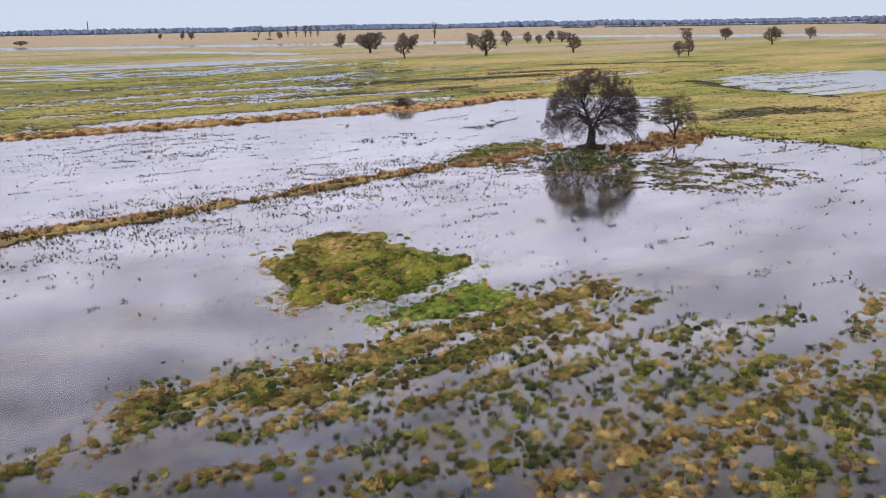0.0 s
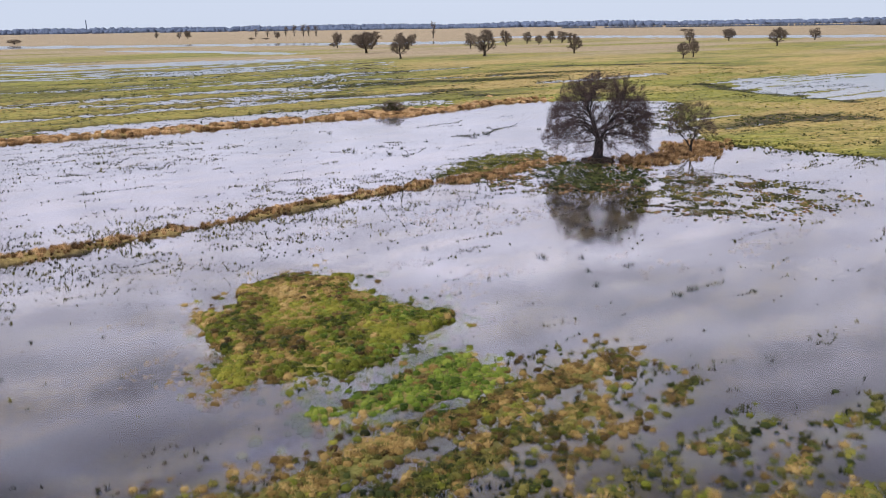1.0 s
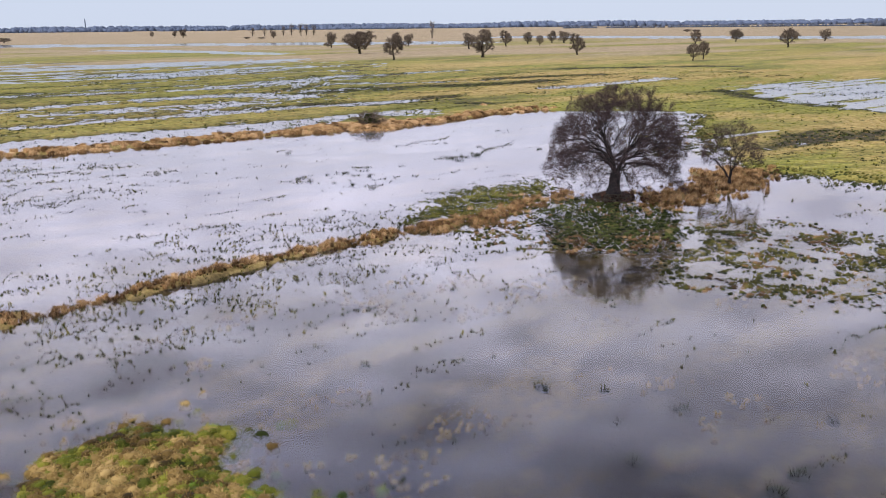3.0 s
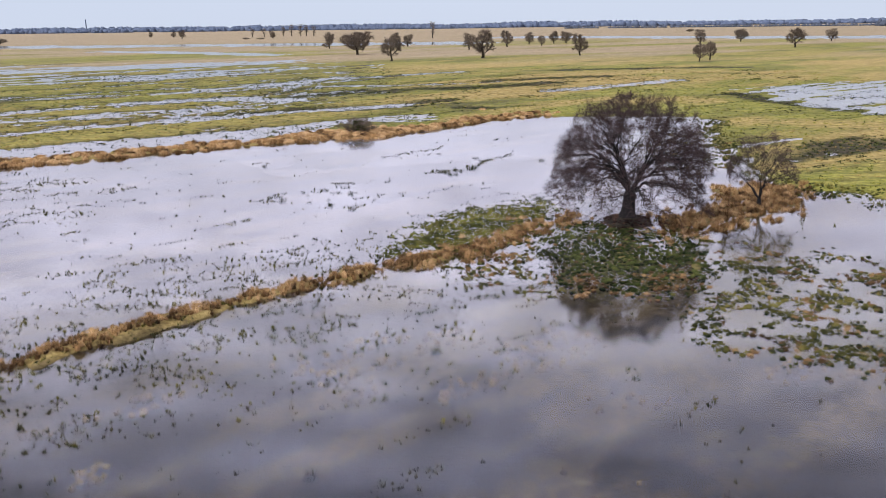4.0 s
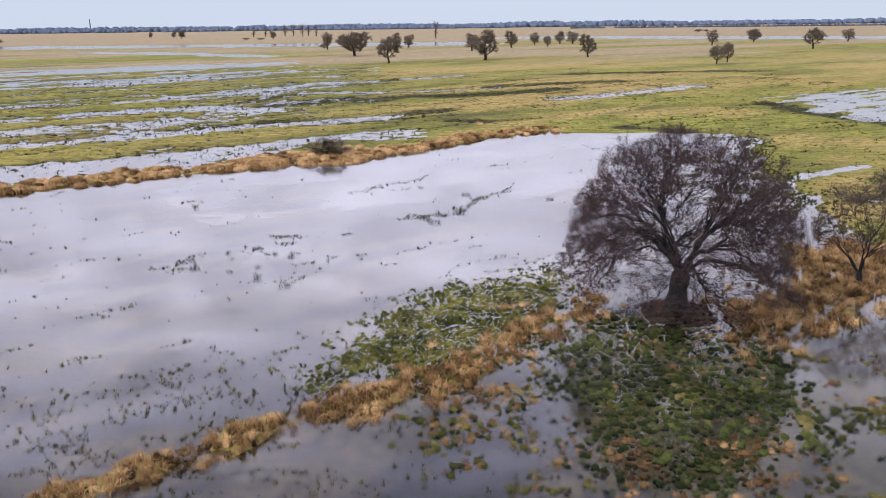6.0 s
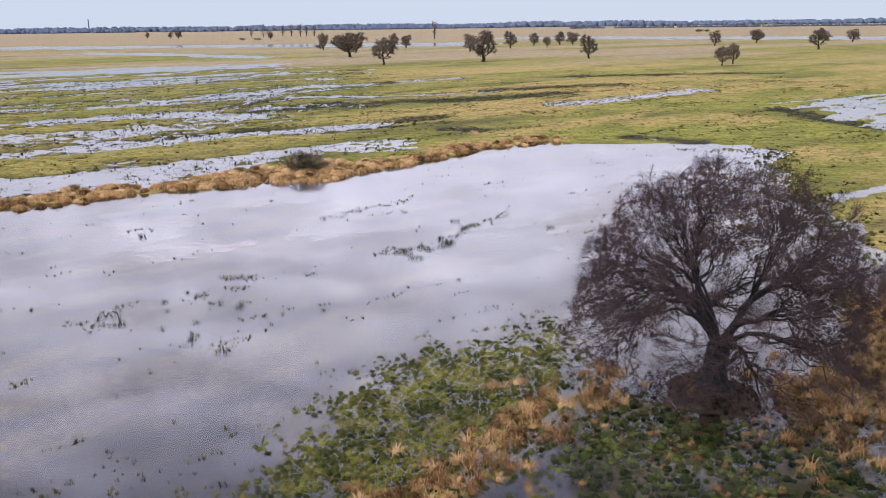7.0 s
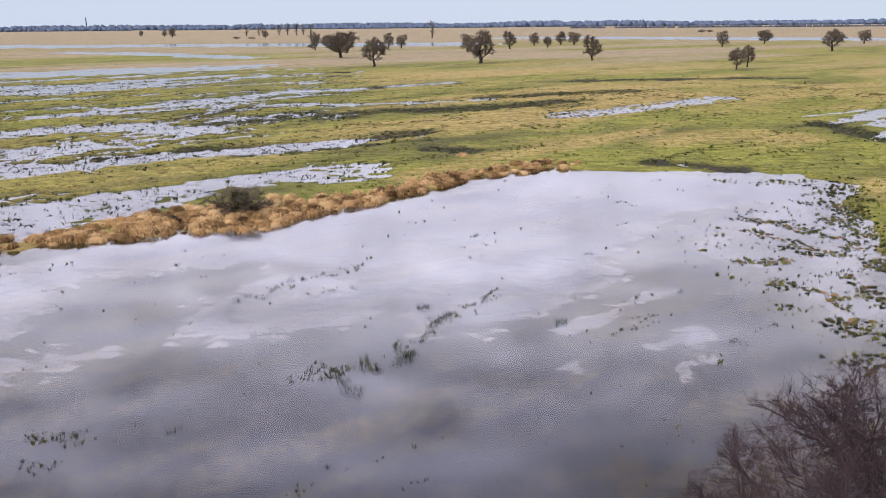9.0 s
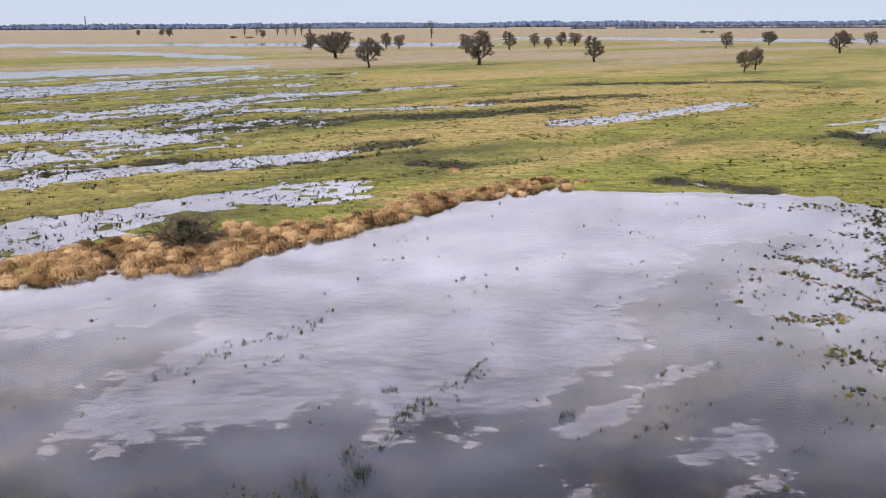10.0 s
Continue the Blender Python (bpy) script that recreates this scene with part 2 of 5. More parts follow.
# woodland base colours are bluish and pale: distance haze painted in
M_FOREST = bark_material("haze_tinted_woodland", (0.078, 0.100, 0.150), (0.102, 0.128, 0.182), 0.02)
M_WOODS = bark_material("dark_haze_tinted_woodland", (0.050, 0.060, 0.080), (0.080, 0.092, 0.115), 0.02)

# ---- plan ----
U = np.array((math.cos(ALONG), math.sin(ALONG)))


def lattice(ix, iy, seed):
    h = (ix.astype(np.int64) * 374761393 + iy.astype(np.int64) * 668265263 + seed * 974634777) & 0x7FFFFFFF
    h = ((h ^ (h >> 13)) * 1274126177) & 0x7FFFFFFF
    return ((h ^ (h >> 16)) & 0xFFFF) / 65535.0


def value_noise(x, y, seed=0, octaves=4, gain=0.5):
    """Smooth noise about 0, within -1 to 1."""
    total, amp, norm = np.zeros_like(x, dtype=float), 1.0, 0.0
    for k in range(octaves):
        fx, fy = np.floor(x), np.floor(y)
        tx, ty = x - fx, y - fy
        tx, ty = tx * tx * (3 - 2 * tx), ty * ty * (3 - 2 * ty)
        a, b = lattice(fx, fy, seed + k), lattice(fx + 1, fy, seed + k)
        c, d = lattice(fx, fy + 1, seed + k), lattice(fx + 1, fy + 1, seed + k)
        total += amp * ((a + (b - a) * tx) * (1 - ty) + (c + (d - c) * tx) * ty)
        norm += amp
        amp *= gain
        x, y = x * 2.03 + 17.1, y * 2.03 + 9.7
    return total / norm * 2 - 1


def streaks(x, y, length, width, seed=0, octaves=4):
    u, v = x * U[0] + y * U[1], y * U[0] - x * U[1]
    return value_noise(u / length, v / width, seed, octaves)


def line_distance(pts, x, y):
    best = np.full(x.shape, 1e9)
    for (ax, ay), (bx, by) in zip(pts[:-1], pts[1:]):
        dx, dy = bx - ax, by - ay
        t = np.clip(((x - ax) * dx + (y - ay) * dy) / (dx * dx + dy * dy), 0, 1)
        best = np.minimum(best, np.hypot(x - ax - t * dx, y - ay - t * dy))
    return best


def inside(pts, x, y):
    """Signed distance to a closed outline, positive within."""
    odd = np.zeros(x.shape, bool)
    for (ax, ay), (bx, by) in zip(pts, pts[1:] + pts[:1]):
        if ay != by:
            odd ^= ((ay > y) != (by > y)) & (x < (bx - ax) * (y - ay) / (by - ay) + ax)
    return np.where(odd, 1, -1) * line_distance(pts + pts[:1], x, y)


def smooth(v, a, b):
    t = np.clip((v - a) / (b - a), 0, 1)
    return t * t * (3 - 2 * t)


SHORE = [(-600, -170), (-120, 54), (-58, 81), (-38.7, 87.8), (-20, 95.5), (-7, 98.3), (1, 104), (11, 112), (19.5, 116.3), (28, 114.6),
         (42, 113.6), (49.5, 110), (45, 104), (42, 97), (40, 88), (38, 80), (37.5, 74), (40.5, 72.2), (48, 68), (56.5, 62), (80, 50), (200, 0), (600, -150)]
LAND = SHORE + [(4700, -150), (4700, 4700), (-4700, 4700), (-4700, -170)]
ISLAND = [(-13.2, 29.4), (-13.0, 30.9), (-11.6, 31.3), (-11.9, 34.4), (-8.8, 36.0), (-4.9, 35.4), (-3.8, 33.5), (-2.7, 32.6), (-0.6, 31.6), (1.2, 31.4), (2.2, 30.1), (1.7, 29.0), (0.3, 27.9),
          (-0.2, 26.9), (-1.3, 26.0), (-3.4, 25.1), (-5.2, 24.6), (-7.2, 24.2), (-8.8, 23.6), (-9.6, 24.4), (-10.5, 25.1), (-10.6, 26.2), (-11.4, 27.7), (-12.4, 28.4)]
LOBE = [(-4.9, 22.4), (-4.2, 23.6), (-2.8, 24.7), (-1.3, 25.6), (0.9, 27.0), (2.5, 27.0), (4.6, 26.2), (4.6, 24.6), (2.7, 23.2), (1.1, 22.6), (-0.9, 22.2), (-2.7, 22.0), (-4.0, 21.9)]
DYKE = [(-40, 33.6), (-37, 35.2), (-25, 41.5), (-17, 46.3), (-12, 49.9), (-6, 53.3), (0.5, 56.7), (4, 58.2)]
GREEN_PATCH = [(1, 59.4), (2.6, 64), (5.8, 67.2), (12.4, 69.1), (13, 67), (9, 62), (5.3, 59.4)]
TAWNY_LEFT = [(0.3, 56.6), (4.9, 57.1), (7.5, 58.9), (11, 62.2), (15.2, 64.4), (14.8, 66), (10.6, 65), (8, 61.3), (4.6, 60.2)]
TAWNY_RIGHT = [(21.4, 61.8), (26, 62.8), (29, 64.2), (32.5, 66), (36.2, 68.5), (39.5, 73.5), (36, 75.5), (31.2, 73.4), (29, 69.5), (26.5, 67.2), (22, 66.4)]
BEFORE_TREE = [(13, 63), (11.5, 56.5), (12.6, 52.8), (16.9, 52.4), (22.8, 57.2), (22.7, 62.4), (19.7, 65), (15, 65)]
BETWEEN = [(4, 56), (8, 53.5), (12, 54), (14, 63), (11, 63.5), (8.5, 60)]
EAST_PATCH = [(22.4, 61), (22.6, 57), (18.8, 51), (18.9, 47.6), (22.7, 46.6), (26, 46), (33, 47), (40, 51), (36, 55), (30, 58)]
EAST_TUFTS = [(28, 95), (27.5, 86), (29, 82), (36, 80), (40, 88), (43, 97), (48, 107), (46, 108.5), (37, 103)]
MOUND = (19.4, 64.9)
POND = [(71.5, 139), (73.5, 146.7), (85.5, 156), (106, 165), (140, 167), (170, 160), (150, 135), (102, 117), (82, 112), (74, 124), (71, 133)]
# water-filled furrows: half width, points
FURROWS = [(1.9, [(-90, 93), (-57, 108), (-38.4, 117.4), (-34.2, 119.8), (-27.3, 123.9), (-17.5, 127.8), (-9, 131)]),
           (3.2, [(-62, 88), (-40, 97), (-24.6, 102.8), (-20.5, 105.8), (-16.8, 111.2), (-11.3, 114.6), (-2.1, 116.4)]),
           (2.6, [(-90, 124), (-57.9, 139.3), (-52.6, 141.2), (-43.5, 143.2), (-33, 140)]),
           (2.6, [(-95, 146), (-72.2, 155.5), (-61.0, 161.2), (-50.4, 171.3), (-35.4, 188.4), (-20.2, 193.2), (7.5, 208.2)]),
           (2.2, [(-70, 152), (-55.5, 160), (-37.8, 168), (-18.6, 167.2), (-2, 169), (15, 173.6)]),
           (2.6, [(-180, 166), (-115.0, 203.9), (-99.2, 214.1), (-72.7, 234.5)]),
           (2.6, [(-150, 176), (-104, 190), (-84.5, 198), (-63, 215)]),
           (5.0, [(-260, 196), (-190, 222), (-148.0, 241.1), (-118.0, 254.8), (-75.3, 278.7)]),
           (10.0, [(-260, 410), (-204, 390), (-154, 364), (-106, 337)]),
           (34.0, [(-700, 560), (-352, 527), (-194, 520), (-123, 516), (0, 508)]),
           (45.0, [(90, 690), (167, 668), (289, 590), (420, 540)]),
           (3.4, [(28.5, 152), (45, 160), (67, 173)]),
           (0.8, [(36, 86), (44, 91.6), (53, 95.5)])]
# drowned ridges before the island: half width, density, dryness, points
RIDGES_NEAR = [(0.90, 0.98, 0.16, [(10.3, 26.1), (6.3, 24.6), (4.0, 23.2), (0.7, 21.7), (-2.2, 19.7), (-4.9, 18.3), (-7.6, 17.7), (-10.0, 16.9), (-13.3, 15.7)]),
               (0.75, 0.96, 0.06, [(8.3, 23.0), (5.2, 21.7), (3.2, 20.6), (0.7, 19.1), (-1.5, 18.1), (-4.1, 16.9), (-6.6, 16.3), (-9.2, 16.4)]),
               (0.34, 0.85, 0.05, [(13.4, 24.8), (10.6, 22.9), (8.2, 21.3), (5.4, 19.5), (3.6, 18.4), (1.3, 16.8), (-1.4, 15.7), (-5.2, 15.2), (-8.7, 14.0)]),
               (0.45, 0.75, 0.05, [(-10.0, 16.4), (-12.3, 14.6), (-13.7, 13.6), (-15.3, 12.9), (-17.3, 12.0)]),
               (0.50, 0.66, -0.16, [(14.9, 22.3), (12.4, 20.9), (9.8, 20.4), (7.2, 18.4), (4.2, 17.0), (1.8, 16.4)]),
               (0.60, 0.60, -0.22, [(12.8, 18.3), (10.6, 18.3), (7.6, 16.7), (4.8, 15.6), (2.2, 14.3), (-1.6, 13.8), (-2.9, 13.2)])]
RIDGES_EAST = [(0.45, 0.60, -0.10, [(20.9, 23.6), (16.2, 20.6), (13.6, 18.7), (10.8, 16.7), (7.2, 14.9), (3.1, 13.7)]),
               (0.45, 0.75, 0.0, [(16.6, 18.7), (14.1, 17.0), (11.5, 16.0), (9.1, 14.3), (6.4, 13.7), (1.7, 12.3)]),
               (0.42, 0.90, 0.34, [(17.0, 16.6), (15.2, 15.8), (13.0, 14.9), (10.8, 14.2), (8.6, 13.3), (7.0, 12.6), (4.6, 11.6)]),
               (0.50, 0.90, 0.32, [(13.6, 14.1), (11.6, 13.1), (9.9, 12.3), (8.9, 11.3), (7.0, 10.2)]),
               (0.40, 0.60, 0.32, [(27.1, 24.8), (22.2, 20.5), (18.7, 18.4), (16.6, 17.0)]),
               (0.95, 0.85, 0.0, [(22.0, 17.2), (19.0, 15.9), (16.3, 14.0), (14.2, 12.4), (12.5, 11.0)]),
               (0.45, 0.70, 0.0, [(-4.2, 11.2), (-1.8, 11.9), (0.6, 12.4), (5.3, 13.1)]),
               (0.35, 0.60, 0.1, [(-12.7, 11.2), (-10.7, 11.7), (-7.6, 12.4), (-4.7, 13.2)])]
V0 = np.array((math.cos(radians(29)), math.sin(radians(29))))


def ridge_cover(x, y, dry=False):
    """Density of tufts on the drowned ridges; with dry, also how withered they are."""
    cover, withered = np.zeros_like(x), np.zeros_like(x)
    k = (y < 32) & (np.abs(x) < 60)
    px, py = x[k], y[k]
    wander = 0.24 * value_noise(px / 2.0, py / 1.4, 5, 3)
    best, w = np.zeros_like(px), np.zeros_like(px)
    for half, dense, arid, pts in RIDGES_NEAR + RIDGES_EAST:
        d = line_distance(pts, px, py) / half + wander / half
        c = np.maximum(0.30 * dense * smooth(d, 3.2, 1.0), dense * smooth(d, 1.3, 0.5))
        w = np.where(c > best, arid, w)
        best = np.maximum(best, c)
    cover[k], withered[k] = best, w
    return (cover, withered) if dry else cover


def wetness(x, y):
    """How far a place in the meadow sinks below its normal level (0 to 1)."""
    w = np.zeros_like(x)
    for half, pts in FURROWS:
        d = line_distance(pts, x, y) + half * (1.0 * streaks(x, y, 26, 2.0, 31, 4) + 0.5 * value_noise(x / 1.6, y / 0.8, 32, 3) * (half < 8))
        w = np.maximum(w, smooth(d, half * (1.9 if half < 8 else 1.5), half * 0.3) * (np.clip(0.86 + 0.9 * value_noise(x / 1.3, y / 0.7, 34, 3), 0, 1) if half < 8 else 1))
    d = inside(POND, x, y) + 9 * streaks(x, y, 26, 2.0, 77, 4)
    shoals = 0.82 + 0.75 * streaks(x, y, 22, 1.7, 78, 3)
    return np.maximum(w, smooth(d, -3.5, 2.5) * np.clip(shoals, 0, 1))


def height(x, y):
    rough = value_noise(x / 1.7, y / 1.7, 11, 3)
    land = inside(LAND, x, y) + 1.2 * value_noise(x / 5, y / 5, 3, 3) + 2.6 * smooth(x, 32, 42) * streaks(x, y, 7, 2.5, 6, 4)
    h = -0.34 + 0.06 * rough + 0.08 * streaks(x, y, 9, 2.2, 8, 3)
    meadow = 0.22 + 0.10 * rough + 0.10 * streaks(x, y, 40, 7, 21, 4)
    west = smooth(x + 0.12 * (y - 100), 20, -40) * smooth(y, 330, 240)
    meadow += west * (0.42 * streaks(x, y, 45, 6, 41, 4) + 0.24 * streaks(x, y, 5, 2.0, 43, 4) + 0.30 * value_noise(x / 1.3, y / 0.7, 44, 3) - 0.15)
    meadow -= 0.16 * dark_band(x, y) * smooth(value_noise(x / 1.6, y / 1.2, 68, 3), -0.5, 0.3)
    meadow -= (0.44 + 0.30 * smooth(y, 230, 330)) * wetness(x, y)
    h += (meadow - h) * smooth(land, -0.6, 1.6)

    def raise_by(sd, top, soft=1.0):
        return np.maximum(h, -0.34 + (top + 0.34 + 0.12 * rough) * smooth(sd + 1.3 * rough, -soft, soft * 0.7))
    h = raise_by(inside(ISLAND, x, y) - 0.5, 0.2, 0.9)
    h = raise_by(inside(LOBE, x, y) - 0.4, 0.06, 0.8)
    h = raise_by(0.65 - line_distance(DYKE, x, y), 0.2, 0.7)
    h = raise_by(inside(GREEN_PATCH, x, y), -0.06)
    h = raise_by(inside(TAWNY_LEFT, x, y), 0.0)
    h = raise_by(inside(TAWNY_RIGHT, x, y), 0.01)
    h = raise_by(inside(BEFORE_TREE, x, y), -0.06)
    h = raise_by(inside(EAST_PATCH, x, y), -0.12)
    h = raise_by(inside(EAST_TUFTS, x, y), -0.12)
    ridge = ridge_cover(x, y)
    h = np.maximum(h, np.minimum(-0.34 + 0.14 * smooth(ridge, 0.02, 0.2) + 0.22 * ridge + 0.10 * rough, 0.03))
    r = np.hypot((x - MOUND[0]) * GRID_X, (y - MOUND[1]) * GRID_Y)
    return np.maximum(h, -0.34 + (0.75 + 0.2 * rough) * smooth(r + 0.9 * rough, 3.2, 0.4))


DARK_BANDS = [(4.0, [(-45, 118), (-9, 128.5), (-4, 131.4), (1.5, 136)]), (5.0, [(-34, 149), (1, 157.7), (15, 160.4), (32, 167)]), (3.0, [(69, 142), (68, 134), (74, 122), (82, 109)]), (3.5, [(44, 84), (56, 90), (70, 92)]),
              (1.7, [(32.4, 118.7), (37, 117.1), (41.3, 114.9)]), (1.6, [(5.5, 126.2), (11, 124.2)]), (4.0, [(-41, 154), (-33, 164)]), (3.5, [(43, 210), (107, 213)]), (3.0, [(15, 176), (52, 186)])]
STRAW_SWEEPS = [(3.5, [(-8, 143.6), (14.7, 147), (24.7, 141.5)]), (4.5, [(39, 130.4), (56, 132.6)]), (2.2, [(3.4, 113.6), (25.3, 128.2), (39, 138)]), (6.0, [(30, 190), (95, 198)]), (4.0, [(52, 108), (70, 104)])]


def dark_band(x, y):
    k = np.zeros_like(x)
    for half, pts in DARK_BANDS:
        k = np.maximum(k, smooth(line_distance(pts, x, y) + half * 1.2 * streaks(x, y, 8, 2.2, 66, 4), half * 1.3, half * 0.4))
    return k


def cover(x, y):
    """Shares of green and of straw on the ground."""
    land = inside(LAND, x, y)
    g1, g2 = streaks(x, y, 30, 6, 51, 4), streaks(x, y, 60, 14, 61, 3)
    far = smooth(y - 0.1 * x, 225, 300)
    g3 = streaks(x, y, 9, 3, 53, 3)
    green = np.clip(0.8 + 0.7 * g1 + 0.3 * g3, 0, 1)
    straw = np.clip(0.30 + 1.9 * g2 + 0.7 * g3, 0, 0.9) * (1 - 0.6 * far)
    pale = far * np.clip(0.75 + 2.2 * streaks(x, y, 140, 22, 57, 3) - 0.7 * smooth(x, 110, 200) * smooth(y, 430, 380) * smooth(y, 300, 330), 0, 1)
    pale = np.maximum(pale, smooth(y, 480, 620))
    west = smooth(x + 0.12 * (y - 100), 20, -40) * smooth(y, 330, 240)
    straw = straw * (1 - 0.6 * west)
    bare = np.maximum(0.95 * dark_band(x, y), 0.8 * west * smooth(height(x, y), 0.16, -0.02))
    green, straw = green * (1 - bare), straw * (1 - bare)
    for half, pts in STRAW_SWEEPS:
        k = smooth(line_distance(pts, x, y) + half * 1.0 * streaks(x, y, 9, 3, 67, 3), half * 1.4, half * 0.3)
        straw = np.maximum(straw, 0.8 * k)
    belt = smooth(land, -1, 0.5) * smooth(land, 5, 2.5) * smooth(x, 26, 12)
    straw = np.maximum(straw, belt * 0.8)
    wet = smooth(land, -1.0, 0.8)
    green, straw, pale = green * wet, straw * wet, pale * wet
    for pts, g, s in ((ISLAND, 0.5, 0.2), (LOBE, 0.4, 0.1), (GREEN_PATCH, 0.4, 0.1), (TAWNY_LEFT, 0.2, 0.4), (TAWNY_RIGHT, 0.1, 0.45), (BEFORE_TREE, 0.3, 0.05), (EAST_PATCH, 0.4, 0.15), (EAST_TUFTS, 0.4, 0.15)):
        k = smooth(inside(pts, x, y), -0.8, 0.6)
        green, straw = np.maximum(green, g * k), np.maximum(straw, s * k)
    green = np.maximum(green, 0.5 * smooth(ridge_cover(x, y), 0.02, 0.3))
    straw = np.maximum(straw, smooth(line_distance(DYKE, x, y), 1.4, 0.6) * 0.8)
    litter = smooth(np.hypot((x - MOUND[0]) * GRID_X, (y - MOUND[1]) * GRID_Y), 3.4, 2.2)
    green, straw = green * (1 - litter), straw * (1 - litter)
    bed = np.clip(0.3 + 1.3 * streaks(x, y, 6, 1.6, 71, 4) + 0.5 * value_noise(x / 0.9, y / 0.7, 72, 2), 0, 1)
    straw = np.maximum(straw, (1 - wet) * (1 - litter) * 0.6 * bed)
    return green, straw, pale


# ---- large structure ----


def mesh_object(name, verts, faces, material, parent=None):
    """One mesh from arrays of points and triangles or quads."""
    me = bpy.data.meshes.new(name)
    verts, faces = np.asarray(verts, np.float32), np.asarray(faces, np.int32)
    k = faces.shape[1]
    me.vertices.add(len(verts))
    me.vertices.foreach_set("co", verts.ravel())
    me.loops.add(faces.size)
    me.loops.foreach_set("vertex_index", faces.ravel())
    me.polygons.add(len(faces))
    me.polygons.foreach_set("loop_start", np.arange(0, faces.size, k, dtype=np.int32))
    me.polygons.foreach_set("loop_total", np.full(len(faces), k, np.int32))
    me.update(calc_edges=True)
    me.materials.append(material)
    ob = new(name, me)
    if parent:
        ob.parent = parent
    return ob


def spaced(lo, a, b, hi, step, grow=1.06):
    inner = list(np.arange(a, b, step))
    out, s, p = [], step, inner[-1]
    while p < hi:
        s *= grow
        p += s
        out.append(min(p, hi))
    back, s, p = [], step, a
    while p > lo:
        s *= grow
        p -= s
        back.append(max(p, lo))
    return np.array(back[::-1] + inner + out)


def build_ground():
    xs = spaced(-4600, -58, 66, 4600, 0.64, 1.032)
    ys = spaced(-700, 14, 190, 4800, 0.76, 1.024)
    gx, gy = np.meshgrid(xs, ys)
    fx, fy = field(gx, gy)
    z = height(fx, fy)
    nx, ny = len(xs), len(ys)
    i = (np.arange(ny - 1)[:, None] * nx + np.arange(nx - 1)[None]).ravel()
    ob = mesh_object("ground", np.stack((gx, gy, z), -1).reshape(-1, 3), np.stack((i, i + 1, i + nx + 1, i + nx), -1), M_GROUND)
    ob.data.polygons.foreach_set("use_smooth", np.ones(len(i), bool))
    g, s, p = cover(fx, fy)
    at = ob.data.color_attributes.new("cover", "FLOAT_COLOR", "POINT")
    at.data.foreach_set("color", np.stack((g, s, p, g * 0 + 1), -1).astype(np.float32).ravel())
    return tagged(ob, "flat waterlogged meadow of green and straw grass over dark mud", "ground", kind="structure")


ground = build_ground()
# scum on the pool north of the bank, with two open places in it
SCUM = [(-14, 79), (-4.9, 83.4), (-2.0, 84.5), (1.7, 84.0), (4.1, 85.6), (6.4, 86.0), (7.0, 83.7), (8.9, 84.1), (11.5, 83.9), (13.9, 85.2), (20, 86), (33, 84), (40, 95), (46, 104), (40, 113), (20, 115), (0, 103), (-20, 95), (-24, 88)]
OPEN_WEST = [(-17.0, 91.0), (-10.7, 91.6), (-4.3, 92.5), (-3.9, 90.3), (-5.8, 87.9), (-6.3, 85.9), (-4.9, 83.5), (-6.3, 82.6), (-15, 81)]
OPEN_EAST = [(38.4, 104.1), (35.6, 103.9), (29.1, 102.2), (21.8, 95.2), (19.6, 93.9), (19.8, 90.9), (17.8, 88.1), (13.9, 85.7), (11.5, 84.0), (9.5, 83.1), (7.2, 80.7), (14, 80.8), (22, 80.8), (31, 84), (30.8, 90.5), (27, 95), (34, 99)]
FOAM = [[(15.0, 83.7), (18.7, 85.9), (22.4, 88.5)], [(13.8, 82.0), (15.4, 80.7)], [(20.0, 82.6), (22.9, 83.8)], [(20.5, 80.9), (23, 81.6)]]
THIN_SCUM = [(-42, 38), (-20, 48), (-6, 56), (2, 61), (8, 69), (14, 72), (12, 76), (2, 78), (-10, 75), (-24, 68), (-44, 58)]


def film_field(x, y):
    d = np.minimum(inside(SCUM, x, y), np.minimum(-inside(OPEN_WEST, x, y), -inside(OPEN_EAST, x, y)) * 1.2)
    level = np.clip(d / 3.0, -1.0, 0.8)
    near = smooth(inside(SCUM, x, y), -16, -6)
    level = np.maximum(level, -0.8) - 0.9 * (1 - near)
    streak = np.minimum.reduce([line_distance(pts, x, y) for pts in FOAM])
    return np.maximum(level, 0.30 - 0.9 * streak)


def build_water():
    xs, ys = spaced(-4600, -32, 46, 4600, 0.8, 1.12), spaced(-700, 96, 182, 4800, 1.0, 1.12)
    gx, gy = np.meshgrid(xs, ys)
    nx, ny = len(xs), len(ys)
    i = (np.arange(ny - 1)[:, None] * nx + np.arange(nx - 1)[None]).ravel()
    ob = mesh_object("water", np.stack((gx, gy, gx * 0), -1).reshape(-1, 3), np.stack((i, i + 1, i + nx + 1, i + nx), -1), M_WATER)
    at = ob.data.attributes.new("film", "FLOAT", "POINT")
    at.data.foreach_set("value", film_field(*field(gx, gy)).astype(np.float32).ravel())
    at = ob.data.attributes.new("veil", "FLOAT", "POINT")
    at.data.foreach_set("value", smooth(inside(THIN_SCUM, *field(gx, gy)), -6.0, 6.0).astype(np.float32).ravel())
    return ob


water = build_water()
tagged(water, "shallow grey flood water mirroring the overcast sky over drowned grass", "water", kind="structure")

# ---- grass ----
rng = np.random.default_rng(7)


